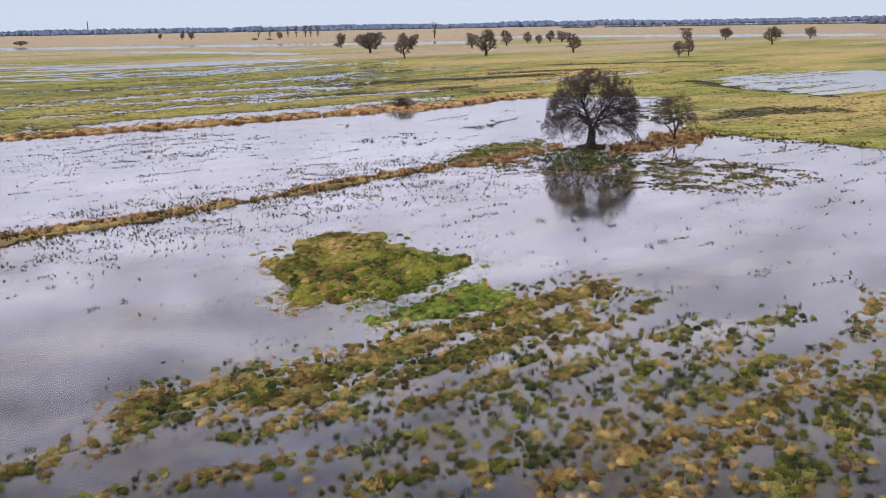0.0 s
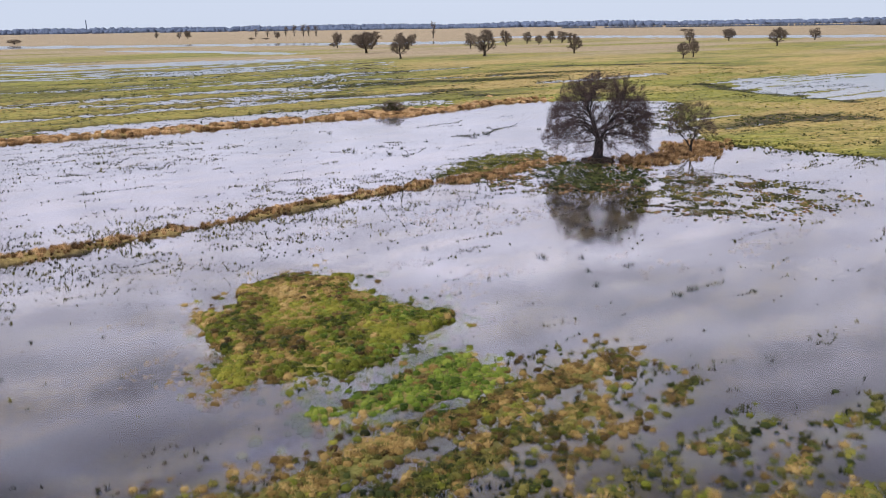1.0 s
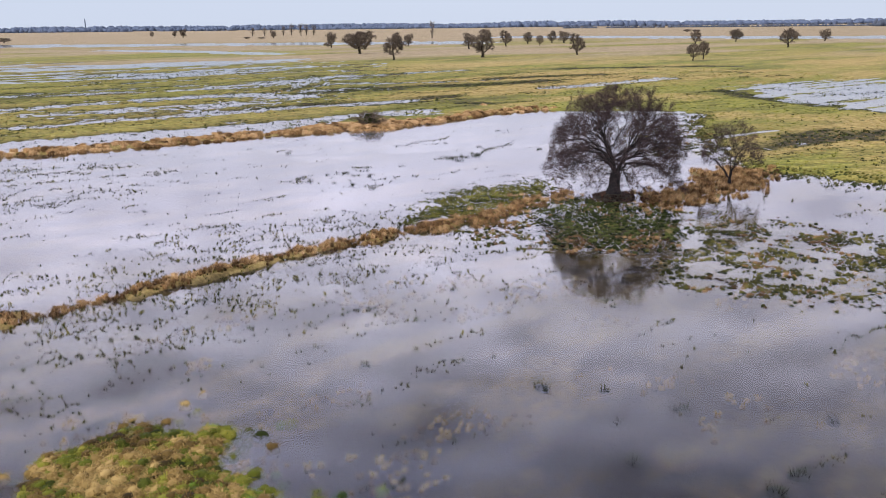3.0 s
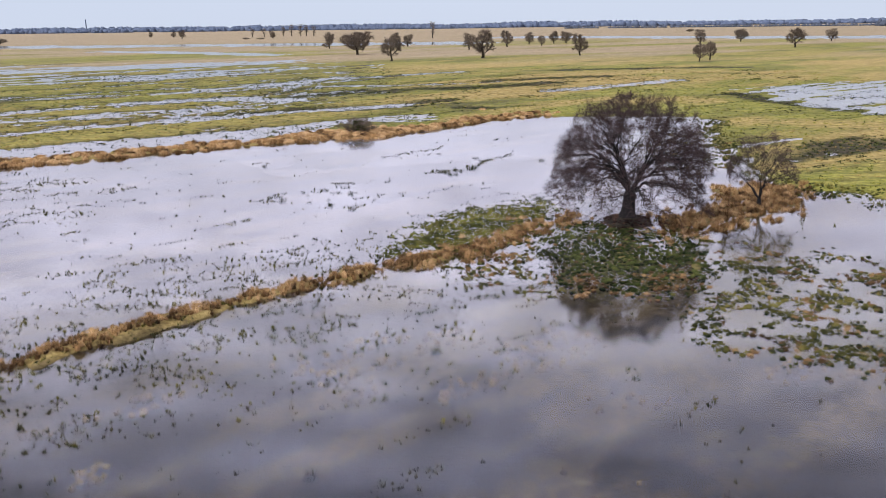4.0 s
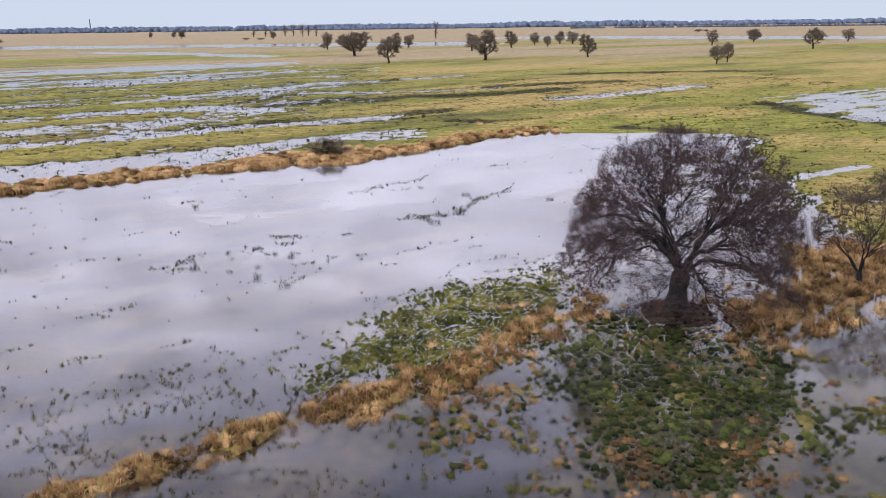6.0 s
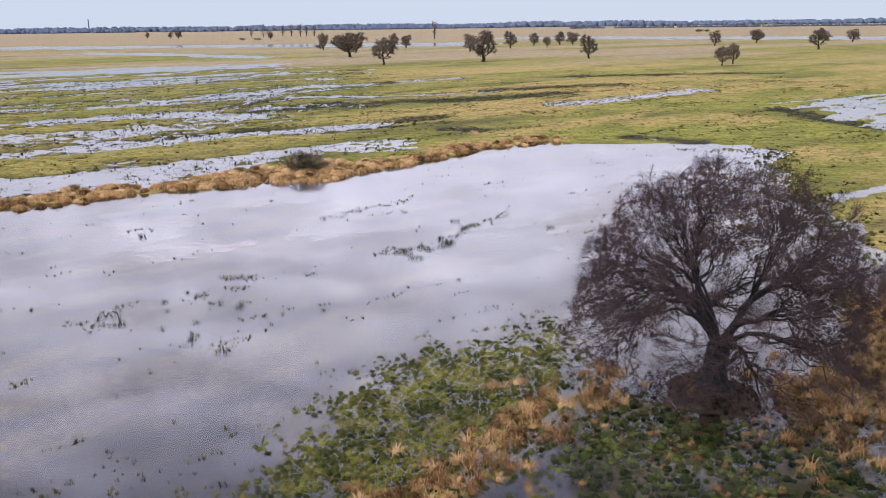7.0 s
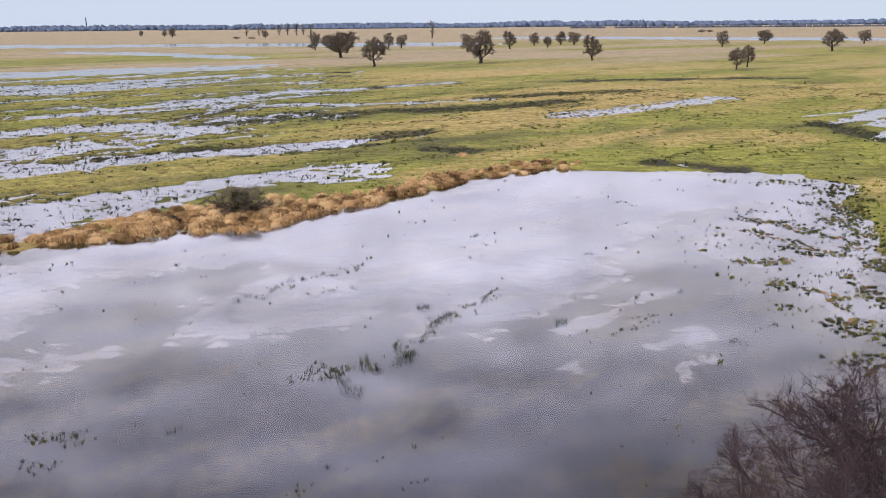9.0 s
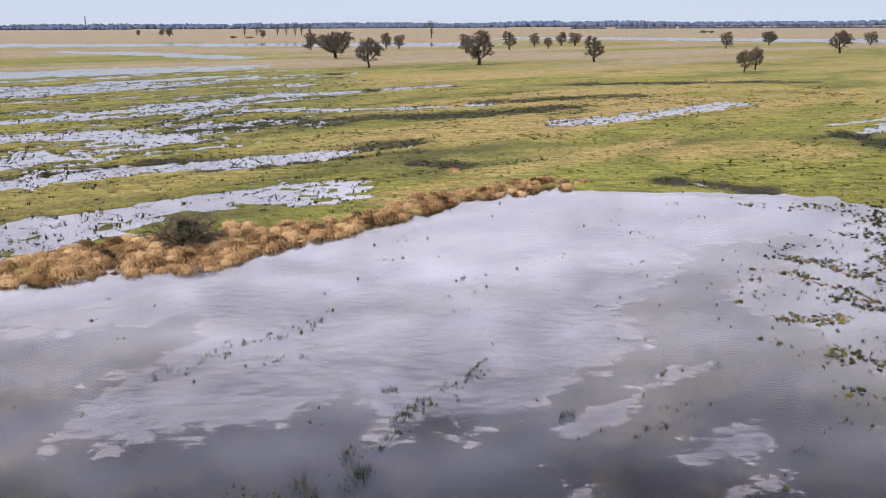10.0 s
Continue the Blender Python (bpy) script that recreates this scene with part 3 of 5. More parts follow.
def clump_shape(blades, radius, length, droop, width, spread, core=0.0):
    """One tussock of arching blades over a root cushion: points, triangles and, for each point, a tone offset that
    paints shade low in the clump.
    """
    ang, rad = rng.uniform(0, 2 * np.pi, blades), radius * np.sqrt(rng.uniform(0, 1, blades))
    root = np.stack((rad * np.cos(ang), rad * np.sin(ang), core * 0.7 * (1 - (rad / radius) ** 2)), -1)
    ang = ang + rng.normal(0, 0.5, blades)
    out = np.stack((np.cos(ang), np.sin(ang), np.zeros(blades)), -1)
    side = np.stack((-np.sin(ang), np.cos(ang), np.zeros(blades)), -1)
    ln = length * rng.uniform(0.6, 1.15, blades)[:, None]
    lean = (spread * rng.uniform(0.3, 1.2, blades))[:, None]
    up = np.array((0, 0, 1.0))
    mid = root + ln * (0.55 * up * (1 - 0.3 * lean) + 0.32 * lean * out)
    tip = mid + ln * ((0.42 - droop * lean) * up + 0.42 * lean * out)
    w = side * width * rng.uniform(0.7, 1.3, blades)[:, None]
    pts = np.stack((root - w, root + w, mid + 0.75 * w, mid - 0.75 * w, tip), 1).reshape(-1, 3)
    base = np.arange(blades)[:, None] * 5
    tri = np.concatenate((base + (0, 1, 2), base + (0, 2, 3), base + (3, 2, 4)), 1).reshape(-1, 3)
    # shade painted into the tone: roots darker, tips a little lighter
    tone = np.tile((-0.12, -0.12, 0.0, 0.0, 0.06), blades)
    if core:
        a = np.arange(8) * np.pi / 4
        r = radius * rng.uniform(0.95, 1.35, 8)
        low = np.stack((r * np.cos(a), r * np.sin(a), np.full(8, -0.12)), -1)
        high = np.stack((0.7 * r * np.cos(a), 0.7 * r * np.sin(a), core * rng.uniform(0.6, 0.9, 8)), -1)
        k, first = np.arange(8), len(pts)
        n = (k + 1) % 8
        more = np.concatenate((np.stack((k, n, n + 8), -1), np.stack((k, n + 8, k + 8), -1), np.stack((k + 8, n + 8, np.full(8, 16)), -1)))
        pts = np.concatenate((pts, low, high, [(0, 0, core)]))
        tri = np.concatenate((tri, more + first))
        # cushion painted darker still, as the shaded gap between clumps
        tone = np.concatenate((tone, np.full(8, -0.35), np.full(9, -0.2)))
    return pts, tri, tone


def scatter(box, step, chance):
    """Jittered places (on the field grid) in box = (x0, x1, y0, y1), about step metres apart, kept by chance(x, y)."""
    (x0, y0), (x1, y1) = metres(box[0], box[2]), metres(box[1], box[3])
    x, y = np.meshgrid(np.arange(x0, x1, step), np.arange(y0, y1, step))
    x, y = field(x.ravel() + rng.uniform(-0.5, 0.5, x.size) * step, y.ravel() + rng.uniform(-0.5, 0.5, y.size) * step)
    keep = rng.uniform(0, 1, x.size) < chance(x, y)
    return np.stack((x[keep], y[keep]), -1)


def grow(name, places, shapes, material, size, label, category, sink=0.03, patch=3.0, low=-0.12, lift=0.0):
    """All clumps of one kind in one mesh."""
    if not len(places):
        return None
    x, y = places[:, 0], places[:, 1]
    z = np.maximum(height(x, y), low) - sink
    scale = size * rng.uniform(0.65, 1.3, len(x))
    turn = rng.uniform(0, 2 * np.pi, len(x))
    tone = np.clip(0.5 + lift + 0.95 * value_noise(x / patch, y / patch, 91, 3) + rng.normal(0, 0.24, len(x)), 0, 1)
    pick = rng.integers(0, len(shapes), len(x))
    x, y = metres(x, y)
    allv, allf, allt, base = [], [], [], 0
    for k, (pts, tri, shade) in enumerate(shapes):
        j = np.nonzero(pick == k)[0]
        if not len(j):
            continue
        c, s = np.cos(turn[j])[:, None], np.sin(turn[j])[:, None]
        px = (pts[:, 0] * c - pts[:, 1] * s) * scale[j][:, None] + x[j][:, None]
        py = (pts[:, 0] * s + pts[:, 1] * c) * scale[j][:, None] + y[j][:, None]
        pz = pts[:, 2] * scale[j][:, None] + z[j][:, None]
        allv.append(np.stack((px, py, pz), -1).reshape(-1, 3))
        allf.append((tri[None] + (base + np.arange(len(j)) * len(pts))[:, None, None]).reshape(-1, 3))
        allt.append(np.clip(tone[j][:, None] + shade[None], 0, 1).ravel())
        base += len(j) * len(pts)
    ob = mesh_object(name, np.concatenate(allv), np.concatenate(allf), material)
    at = ob.data.attributes.new("tone", "FLOAT", "POINT")
    at.data.foreach_set("value", np.concatenate(allt).astype(np.float32))
    return tagged(ob, label, category, kind="stuff")


TUFT = [clump_shape(20, 0.22, 0.40, 0.30, 0.020, 1.3, 0.15) for k in range(8)]
SMALL = [clump_shape(13, 0.22, 0.42, 0.34, 0.026, 1.35, 0.16) for k in range(8)]
LOW = [clump_shape(11, 0.34, 0.30, 0.3, 0.045, 1.2) for k in range(6)]
TALL = [clump_shape(40, 0.26, 0.85, 0.70, 0.020, 1.2, 0.40) for k in range(6)]
HUMMOCK = [clump_shape(32, 0.25 + 0.05 * (k % 3), 0.38, 0.50, 0.020, 1.5, 0.16 + 0.04 * (k % 4)) for k in range(8)]
TUFTLET = [clump_shape(24, 0.22 + 0.06 * (k % 3), 0.42, 0.38, 0.019, 1.15, 0.14 + 0.05 * (k % 3)) for k in range(9)]
PATCH = [clump_shape(14, 0.24 + 0.05 * (k % 3), 0.40, 0.40, 0.025, 1.2, 0.15 + 0.04 * (k % 3)) for k in range(8)]
MOP = [clump_shape(64, 0.40 + 0.06 * (k % 3), 0.62, 0.85, 0.019, 1.75, 0.42) for k in range(6)]
RUSHLET = [clump_shape(n, 0.24, 0.62, 0.08, 0.045, 0.6) for n in (6, 7, 8, 9, 10, 12)]
RUSH = [clump_shape(15, 0.24, 0.60, 0.05, 0.022, 0.4, 0.08) for k in range(6)]


def blend(x, y, seed, size=3.0):
    return smooth(value_noise(x / size, y / size, seed, 3), -0.25, 0.25)


def in_zone(pts, x, y, soft=0.8):
    d = inside(pts, x, y) + 1.5 * value_noise(x / 1.3, y / 1.3, 15, 3)
    return np.maximum(smooth(d, -soft, soft * 0.5), 0.16 * smooth(d, -2.2, 0))


def split(places, *shares):
    """Cut the places into random lots by share."""
    r, out, at = rng.uniform(0, 1, len(places)), [], 0.0
    for share in shares:
        out.append(places[(r >= at) & (r < at + share)])
        at = at + share
    return out


# island: lush in the south-east lobe, browner towards its north and west rim
places = scatter((-18, 7, 20, 38), 0.30, lambda x, y: 0.95 * np.maximum(in_zone(ISLAND, x, y, 0.9), 0.9 * in_zone(LOBE, x, y, 0.9)))
x, y = places.T
edge = smooth(inside(ISLAND, x, y), 1.6, 0.0) * smooth(x, -4, -9)
north = smooth(np.hypot((x + 8) / 3.5, (y - 33) / 1.8), 1.3, 0.5)
brown = np.maximum(0.42 * blend(x, y, 33, 1.8) * smooth(x, 0, -6) + 0.10, np.maximum(0.7 * edge, 0.75 * north)) > rng.uniform(0, 1, len(x))
lush = np.maximum(smooth(inside(LOBE, x, y), -1.0, 0.3), 0.5 * blend(x, y, 34, 1.8) * smooth(x, -7, -2)) > rng.uniform(0, 1, len(x))
grow("green_island_grass", places[~brown & ~lush], HUMMOCK, M_GREEN, 0.68, "yellow-green tussock grass covering a low island in the flood", "grass", patch=1.4, lift=0.15)
grow("lush_island_grass", places[~brown & lush], HUMMOCK, M_LUSH, 0.60, "lush bright green tussocks on the low island", "grass", patch=1.4, lift=0.15)
grow("brown_island_grass", places[brown], HUMMOCK, M_STRAW, 0.68, "withered brown tussocks along the island's rim", "grass", patch=1.4, lift=0.1)

# drowned field ridges
def ridge_tufts(x, y):
    u, v = x * V0[0] + y * V0[1], y * V0[0] - x * V0[1]
    patchy = smooth(value_noise(u / 1.1, v / 0.5, 35, 4, 0.65), -0.16, 0.08)
    return ridge_cover(x, y) * (0.16 + 0.84 * patchy) * (np.maximum(inside(ISLAND, x, y), inside(LOBE, x, y)) < 0)


places = scatter((-20, 36, 5, 30), 0.175, ridge_tufts)
x, y = places.T
lot = rng.uniform(0, 1, len(x)) * 0.7 + 0.52 + 0.55 * value_noise(x / 1.6, y / 1.1, 36, 3)
lot = lot + ridge_cover(x, y, True)[1]
grow("dark_ridge_rushes", places[lot < 0.55], RUSH, M_RUSH, 0.40, "dark rushes between the tufts of drowned ridges", "rushes", 0.0, low=-0.04)
grow("dark_green_ridge_grass", places[(lot >= 0.55) & (lot < 0.66)], TUFTLET, M_MOSS, 0.50, "dark green tufts on drowned field ridges", "grass", 0.0, patch=0.7, low=-0.05, lift=0.1)
grow("green_ridge_grass", places[(lot >= 0.66) & (lot < 0.76)], TUFTLET, M_GREEN, 0.50, "yellow-green tufts on drowned field ridges", "grass", 0.0, patch=0.7, low=-0.05, lift=-0.05)
grow("olive_ridge_grass", places[(lot >= 0.76) & (lot < 1.0)], TUFTLET, M_DULL, 0.50, "rows of dull olive tufts on drowned field ridges", "grass", 0.0, patch=0.7, low=-0.05, lift=0.12)
grow("straw_ridge_grass", places[lot >= 1.0], TUFTLET, M_STRAW, 0.50, "rows of straw-coloured tufts on drowned field ridges", "grass", 0.0, patch=0.7, low=-0.05, lift=0.06)


def drowned(x, y):
    open_water = smooth(inside(LAND, x, y), 0.5, -1.0)
    here = smooth(y - 0.35 * x, 26, 34) * smooth(y - 0.35 * x, 52, 45) * smooth(x, -22, -8)
    return open_water * here * 0.5 * smooth(streaks(x, y, 5, 1.8, 38, 4), 0.08, 0.4)


grow("drowned_pale_tufts", scatter((-25, 32, 6, 52), 0.32, drowned), SMALL, M_STRAW, 0.50, "pale drowned tufts just breaking the water", "grass", 0.0, patch=0.8, low=-0.13, lift=0.25)


def dyke_gap(x, y):
    return smooth(value_noise(x / 2.5, y / 2.5, 19, 2), -0.75 - 0.02 * (x + 22), -0.45 - 0.02 * (x + 22))


places = scatter((-42, 6, 32, 60), 0.36, lambda x, y: 0.95 * smooth(line_distance(DYKE, x, y) + 0.5 * value_noise(x / 1.2, y / 1.2, 18, 2), 0.72, 0.34) * dyke_gap(x, y))
reed, straw = split(places, 0.4, 0.6)
grow("tawny_bank_reeds", reed, TALL, M_REED, 0.50, "tawny dead reed grass drooping over a narrow bank", "reeds", patch=0.9)
grow("olive_bank_grass", straw, TALL, M_BROWN, 0.48, "dull brown withered grass on a narrow bank", "grass", patch=0.9)


def belt(x, y):
    shore = inside(LAND, x, y) + 0.8 * value_noise(x / 3, y / 3, 3, 3)
    return smooth(shore, -0.2, 0.4) * smooth(shore, 4.6 + 2.5 * smooth(np.abs(x + 12), 12, 5) + 2.2 * value_noise(x / 5, y / 5, 4, 2) - 0.09 * np.clip(x, 0, 30), 2.6 + 1.5 * smooth(np.abs(x + 12), 12, 5) - 0.04 * np.clip(x, 0, 30)) * smooth(x, 26, 14) * (0.45 + 0.55 * blend(x, y, 27, 1.6))


def tawny(x, y):
    return 0.92 * belt(x, y)


def tawny_near(x, y):
    d = np.maximum(inside(TAWNY_LEFT, x, y), inside(TAWNY_RIGHT, x, y)) + 2.8 * value_noise(x / 1.2, y / 0.8, 28, 4)
    return 0.92 * smooth(d, -0.6, 0.9)


reed, straw = split(scatter((-4, 43, 52, 80), 0.46, tawny_near), 0.55, 0.45)
grow("tawny_mound_reeds", reed, TALL, M_REED, 0.60, "tawny dead reed grass lodged in clumps beside the trees", "reeds", patch=0.9)
grow("brown_mound_reeds", straw, TALL, M_BROWN, 0.62, "russet-brown dead grass lodged in clumps beside the trees", "reeds", patch=0.9, lift=0.1)


reed, straw = split(scatter((-95, 42, 45, 122), 0.66, tawny), 0.9, 0.1)
grow("tawny_shore_reeds", reed, MOP, M_REED, 0.95, "thick tawny dead reeds flopped along the water's edge", "reeds", patch=1.0, lift=0.12)
grow("straw_shore_grass", straw, MOP, M_BROWN, 0.8, "brown withered grass among the shore reeds", "grass", patch=1.6)

bank = scatter((-5, 16, 54, 73), 0.15, lambda x, y: 0.85 * smooth(inside(GREEN_PATCH, x, y) + 2.8 * value_noise(x / 1.1, y / 0.8, 49, 4, 0.65), -1.8, 1.0))
lush, moss = split(bank, 0.5, 0.5)
grow("green_bank_grass", lush, PATCH, M_DULL, 0.34, "short olive-green tussocks on a half-drowned bank", "grass", 0.0, patch=0.8, low=-0.04, lift=0.02)
grow("olive_bank_tufts", moss, PATCH, M_GREEN, 0.33, "yellow-green tussocks on a half-drowned bank", "grass", 0.0, patch=0.8, low=-0.04, lift=-0.14)


def dim(x, y):
    trees = 0.62 * smooth(inside(BEFORE_TREE, x, y) + 2.2 * value_noise(x / 1.4, y / 1.0, 47, 4), -1.2, 1.6)
    trees = np.maximum(trees, 0.6 * in_zone(BETWEEN, x, y, 1.6) * smooth(value_noise(x / 1.2, y / 0.8, 48, 4), -0.08, 0.22))
    return np.maximum(trees, np.maximum(0.9 * in_zone(EAST_PATCH, x, y, 2.2) * smooth(value_noise(x / 1.3, y / 0.8, 45, 4, 0.6), -0.12, 0.12), 0.6 * in_zone(EAST_TUFTS, x, y, 2.0) * smooth(value_noise(x / 1.6, y / 1.1, 46, 4), 0.02, 0.3)))


places = scatter((1, 52, 44, 110), 0.235, lambda x, y: dim(x, y) * smooth(np.hypot((x - MOUND[0]) * GRID_X, (y - MOUND[1]) * GRID_Y), 2.0, 2.8))
x, y = places.T
front = smooth(inside(BEFORE_TREE, x, y), -1.5, 0.0) > rng.uniform(0, 1, len(x))
brown = blend(x, y, 37, 2.0) * np.where(front, 0.25 + 0.75 * smooth(y, 57, 53.5), 0.5) > rng.uniform(0, 1, len(x))
dark = rng.uniform(0, 1, len(x)) < 0.25
# darker green here paints the tree's shade and reflection onto the tussocks
grow("tree_shade_tussocks", places[~brown & ~dark & front], TUFTLET, M_MOSS, 0.46, "green tussocks half drowned before the tree, darkened for its shade", "grass", 0.0, patch=1.2, low=-0.06)
grow("drowned_green_tussocks", places[~brown & ~dark & ~front], TUFTLET, M_DULL, 0.40, "green tussocks standing in shallow water near the tree", "grass", 0.0, patch=1.0, low=-0.04)
grow("drowned_straw_tussocks", places[brown & ~dark], TUFTLET, M_BROWN, 0.42, "pale straw tussocks standing in shallow water", "grass", 0.0, patch=1.0, low=-0.05)
grow("drowned_dark_tussocks", places[dark], TUFTLET, M_RUSH, 0.36, "blackish sedge tussocks standing in shallow water", "grass", 0.0, patch=1.5, low=-0.04)


def east_shore(x, y):
    d = inside(LAND, x, y) + 2.0 * value_noise(x / 2.0, y / 1.2, 26, 4)
    return 0.8 * smooth(x, 33, 38) * smooth(d, -3.2, -1.0) * smooth(d, 3.0, 1.0) * smooth(value_noise(x / 1.4, y / 0.9, 25, 3), -0.25, 0.2)


lit, dark = split(scatter((33, 70, 55, 112), 0.42, east_shore), 0.6, 0.4)
grow("olive_shore_tussocks", lit, SMALL, M_DULL, 0.62, "olive tussocks along the ragged edge of the meadow", "grass", 0.0, patch=1.5, low=-0.05)
grow("dark_shore_tussocks", dark, SMALL, M_MOSS, 0.62, "dark green tussocks along the ragged edge of the meadow", "grass", 0.0, patch=1.5, low=-0.05)


def around_tree(x, y):
    dx, dy = (x - MOUND[0]) * GRID_X, (y - MOUND[1]) * GRID_Y
    r = np.hypot((dx - 0.8) / 1.25, dy)
    return 0.85 * smooth(r + 1.6 * value_noise(x / 1.2, y / 0.9, 39, 3), 4.6, 2.6) * smooth(np.hypot(dx, dy), 0.6, 1.0)


grow("brown_mound_grass", scatter((12, 29, 61, 69), 0.26, around_tree), TUFT, M_LITTER, 0.46, "dark reddish-brown withered grass under the old tree", "grass", patch=0.8)


WEST_STIPPLE = [(-61.9, 68.3), (-62.0, 73.6), (-52.9, 77.8), (-41.4, 79.9), (-26.2, 73.9), (-31.6, 61.8), (-41.9, 57.7), (-46.6, 55.9), (-48.6, 54.1)]
BANK_STIPPLE = [(-28.4, 50.8), (-21.6, 57.0), (-11.2, 59.9), (-1.0, 61.8), (-7.4, 52.7), (-17.4, 46.8), (-24.1, 43.7)]

RUSH_ROWS = [[(-14.4, 70.8), (-12.6, 72.3), (-11.0, 73.6), (-6.2, 74.7)], [(-12.7, 70.2), (-11.5, 71.2)], [(-6.4, 68.7), (-4.2, 68.6), (-3.1, 70.2), (-2.6, 72.5)], [(1.7, 80.0), (5.1, 80.8), (8.6, 84.9), (12.3, 88.2)], [(-8.7, 73.4), (-5.4, 73.2)], [(-3.1, 88.0), (-1.1, 89.2), (2.5, 91.9)], [(-8.3, 76.3), (-5.7, 76.0)], [(-19.3, 84.6), (-18.1, 84.8)]]


def rushes(x, y):
    open_water = smooth(inside(LAND, x, y), 0.5, -1.0)
    d = line_distance(DYKE, x, y)
    side = (y - 0.52 * x) - 55.6
    bank = np.where(side > 0, 0.95 * smooth(d, 8.5, 1.0), 0.85 * smooth(d, 15.0, 1.0)) * smooth(x, 14, 3)
    thin = 0.001 + 0.02 * smooth(streaks(x, y, 7, 2.0, 55, 3), 0.12, 0.5) + 0.6 * smooth(streaks(x, y, 4, 0.8, 56, 4), 0.37, 0.50)
    west = 0.75 * np.maximum(smooth(inside(WEST_STIPPLE, x, y), -4, 3), smooth(inside(BANK_STIPPLE, x, y), -2, 1)) * smooth(streaks(x, y, 5, 1.1, 62, 4), -0.10, 0.22)
    bank = np.maximum(bank, west)
    rows = np.minimum.reduce([line_distance(pts, x, y) for pts in RUSH_ROWS]) + 0.5 * value_noise(x / 0.9, y / 0.6, 63, 3)
    bank = np.maximum(bank, 0.95 * smooth(rows, 0.7, 0.2))
    return open_water * np.maximum(bank * smooth(value_noise(x / 1.8, y / 0.7, 58, 4, 0.65), -0.12, 0.16), thin * smooth(y, 8, 30) * (1 - 0.8 * smooth(y - 0.45 * x, 70, 82))) + 0.12 * in_zone(EAST_TUFTS, x, y, 3) * blend(x, y, 59, 1.0)


dark, straw = split(scatter((-70, 60, 6, 118), 0.26, lambda x, y: 0.8 * rushes(x, y)), 0.5, 0.5)
grow("scattered_rushes", dark, RUSHLET, M_RUSH, 0.29, "thin dark rushes poking out of the flood water", "rushes", 0.0, patch=1.0, low=-0.05)
grow("scattered_straw_tufts", straw, RUSHLET, M_DULL, 0.30, "small withered tufts poking out of the flood water", "grass", 0.0, low=-0.04)


# meadow beyond the shore


def meadow(x, y):
    return 0.85 * smooth(inside(LAND, x, y), 0.5, 2.5) * smooth(height(x, y), -0.16, 0.0) * smooth(y, 240, 150)


def sedge(x, y):
    h = height(x, y)
    rim = smooth(h, -0.42, -0.16) * smooth(h, 0.14, 0.02) * (0.2 + 0.8 * blend(x, y, 67, 2.0))
    hollow = smooth(streaks(x, y, 14, 2.6, 65, 4), 0.10, 0.42) * 0.42 + 0.02
    return smooth(inside(LAND, x, y), 2.0, 5.0) * smooth(y, 250, 170) * np.maximum(np.maximum(0.85 * rim * smooth(x, 80, 10), hollow), 0.8 * dark_band(x, y))


SPIKY = [clump_shape(9, 0.36, 0.34, 0.40, 0.065, 1.5) for k in range(6)]
grow("meadow_sedge", scatter((-125, 105, 50, 230), 0.66, sedge), SPIKY, M_MOSS, 0.80, "dark sedge tufts in wet hollows of the meadow", "grass", patch=2.5, low=-0.06, lift=-0.22)
places = scatter((-120, 120, 50, 230), 1.3, meadow)
x, y = places.T
straw = np.clip(0.2 + 1.6 * streaks(x, y, 60, 14, 61, 3) + 0.5 * streaks(x, y, 9, 3, 53, 3), 0, 0.9) > rng.uniform(0, 1, len(x))
grow("green_meadow_grass", places[~straw], LOW, M_GREEN, 0.75, "rough green meadow grass beyond the flood", "grass", patch=5, lift=0.32)
grow("straw_meadow_grass", places[straw], LOW, M_STRAW, 0.75, "withered straw grass among the green meadow", "grass", patch=5, lift=0.3)

# ---- single rush clumps in the water ----


def part(name, ob_mesh, material, parent, label=""):
    ob = mesh_object(name, *ob_mesh, material, parent)
    return tagged(ob, label) if label else ob


def rush_clump(size, tall):
    """A dark clump: root cushion and blades."""
    pts, tri, tone = clump_shape(44, 0.52, 0.8, 0.10, 0.018, 0.7, 0.10)
    cut = 44 * 5
    base = new("rush_clump")
    stems = part("foliage", (pts[:cut] * (size, size, tall), tri[:44 * 3]), M_RUSH, base)
    at = stems.data.attributes.new("tone", "FLOAT", "POINT")
    at.data.foreach_set("value", np.full(cut, 0.3, np.float32))
    core = part("root_cushion", (pts[cut:] * (size, size, tall), tri[44 * 3:] - cut), M_RUSH, base)
    return tagged(base, "dark clump of rushes standing alone in the flood water", "rushes", "lone rush clumps")


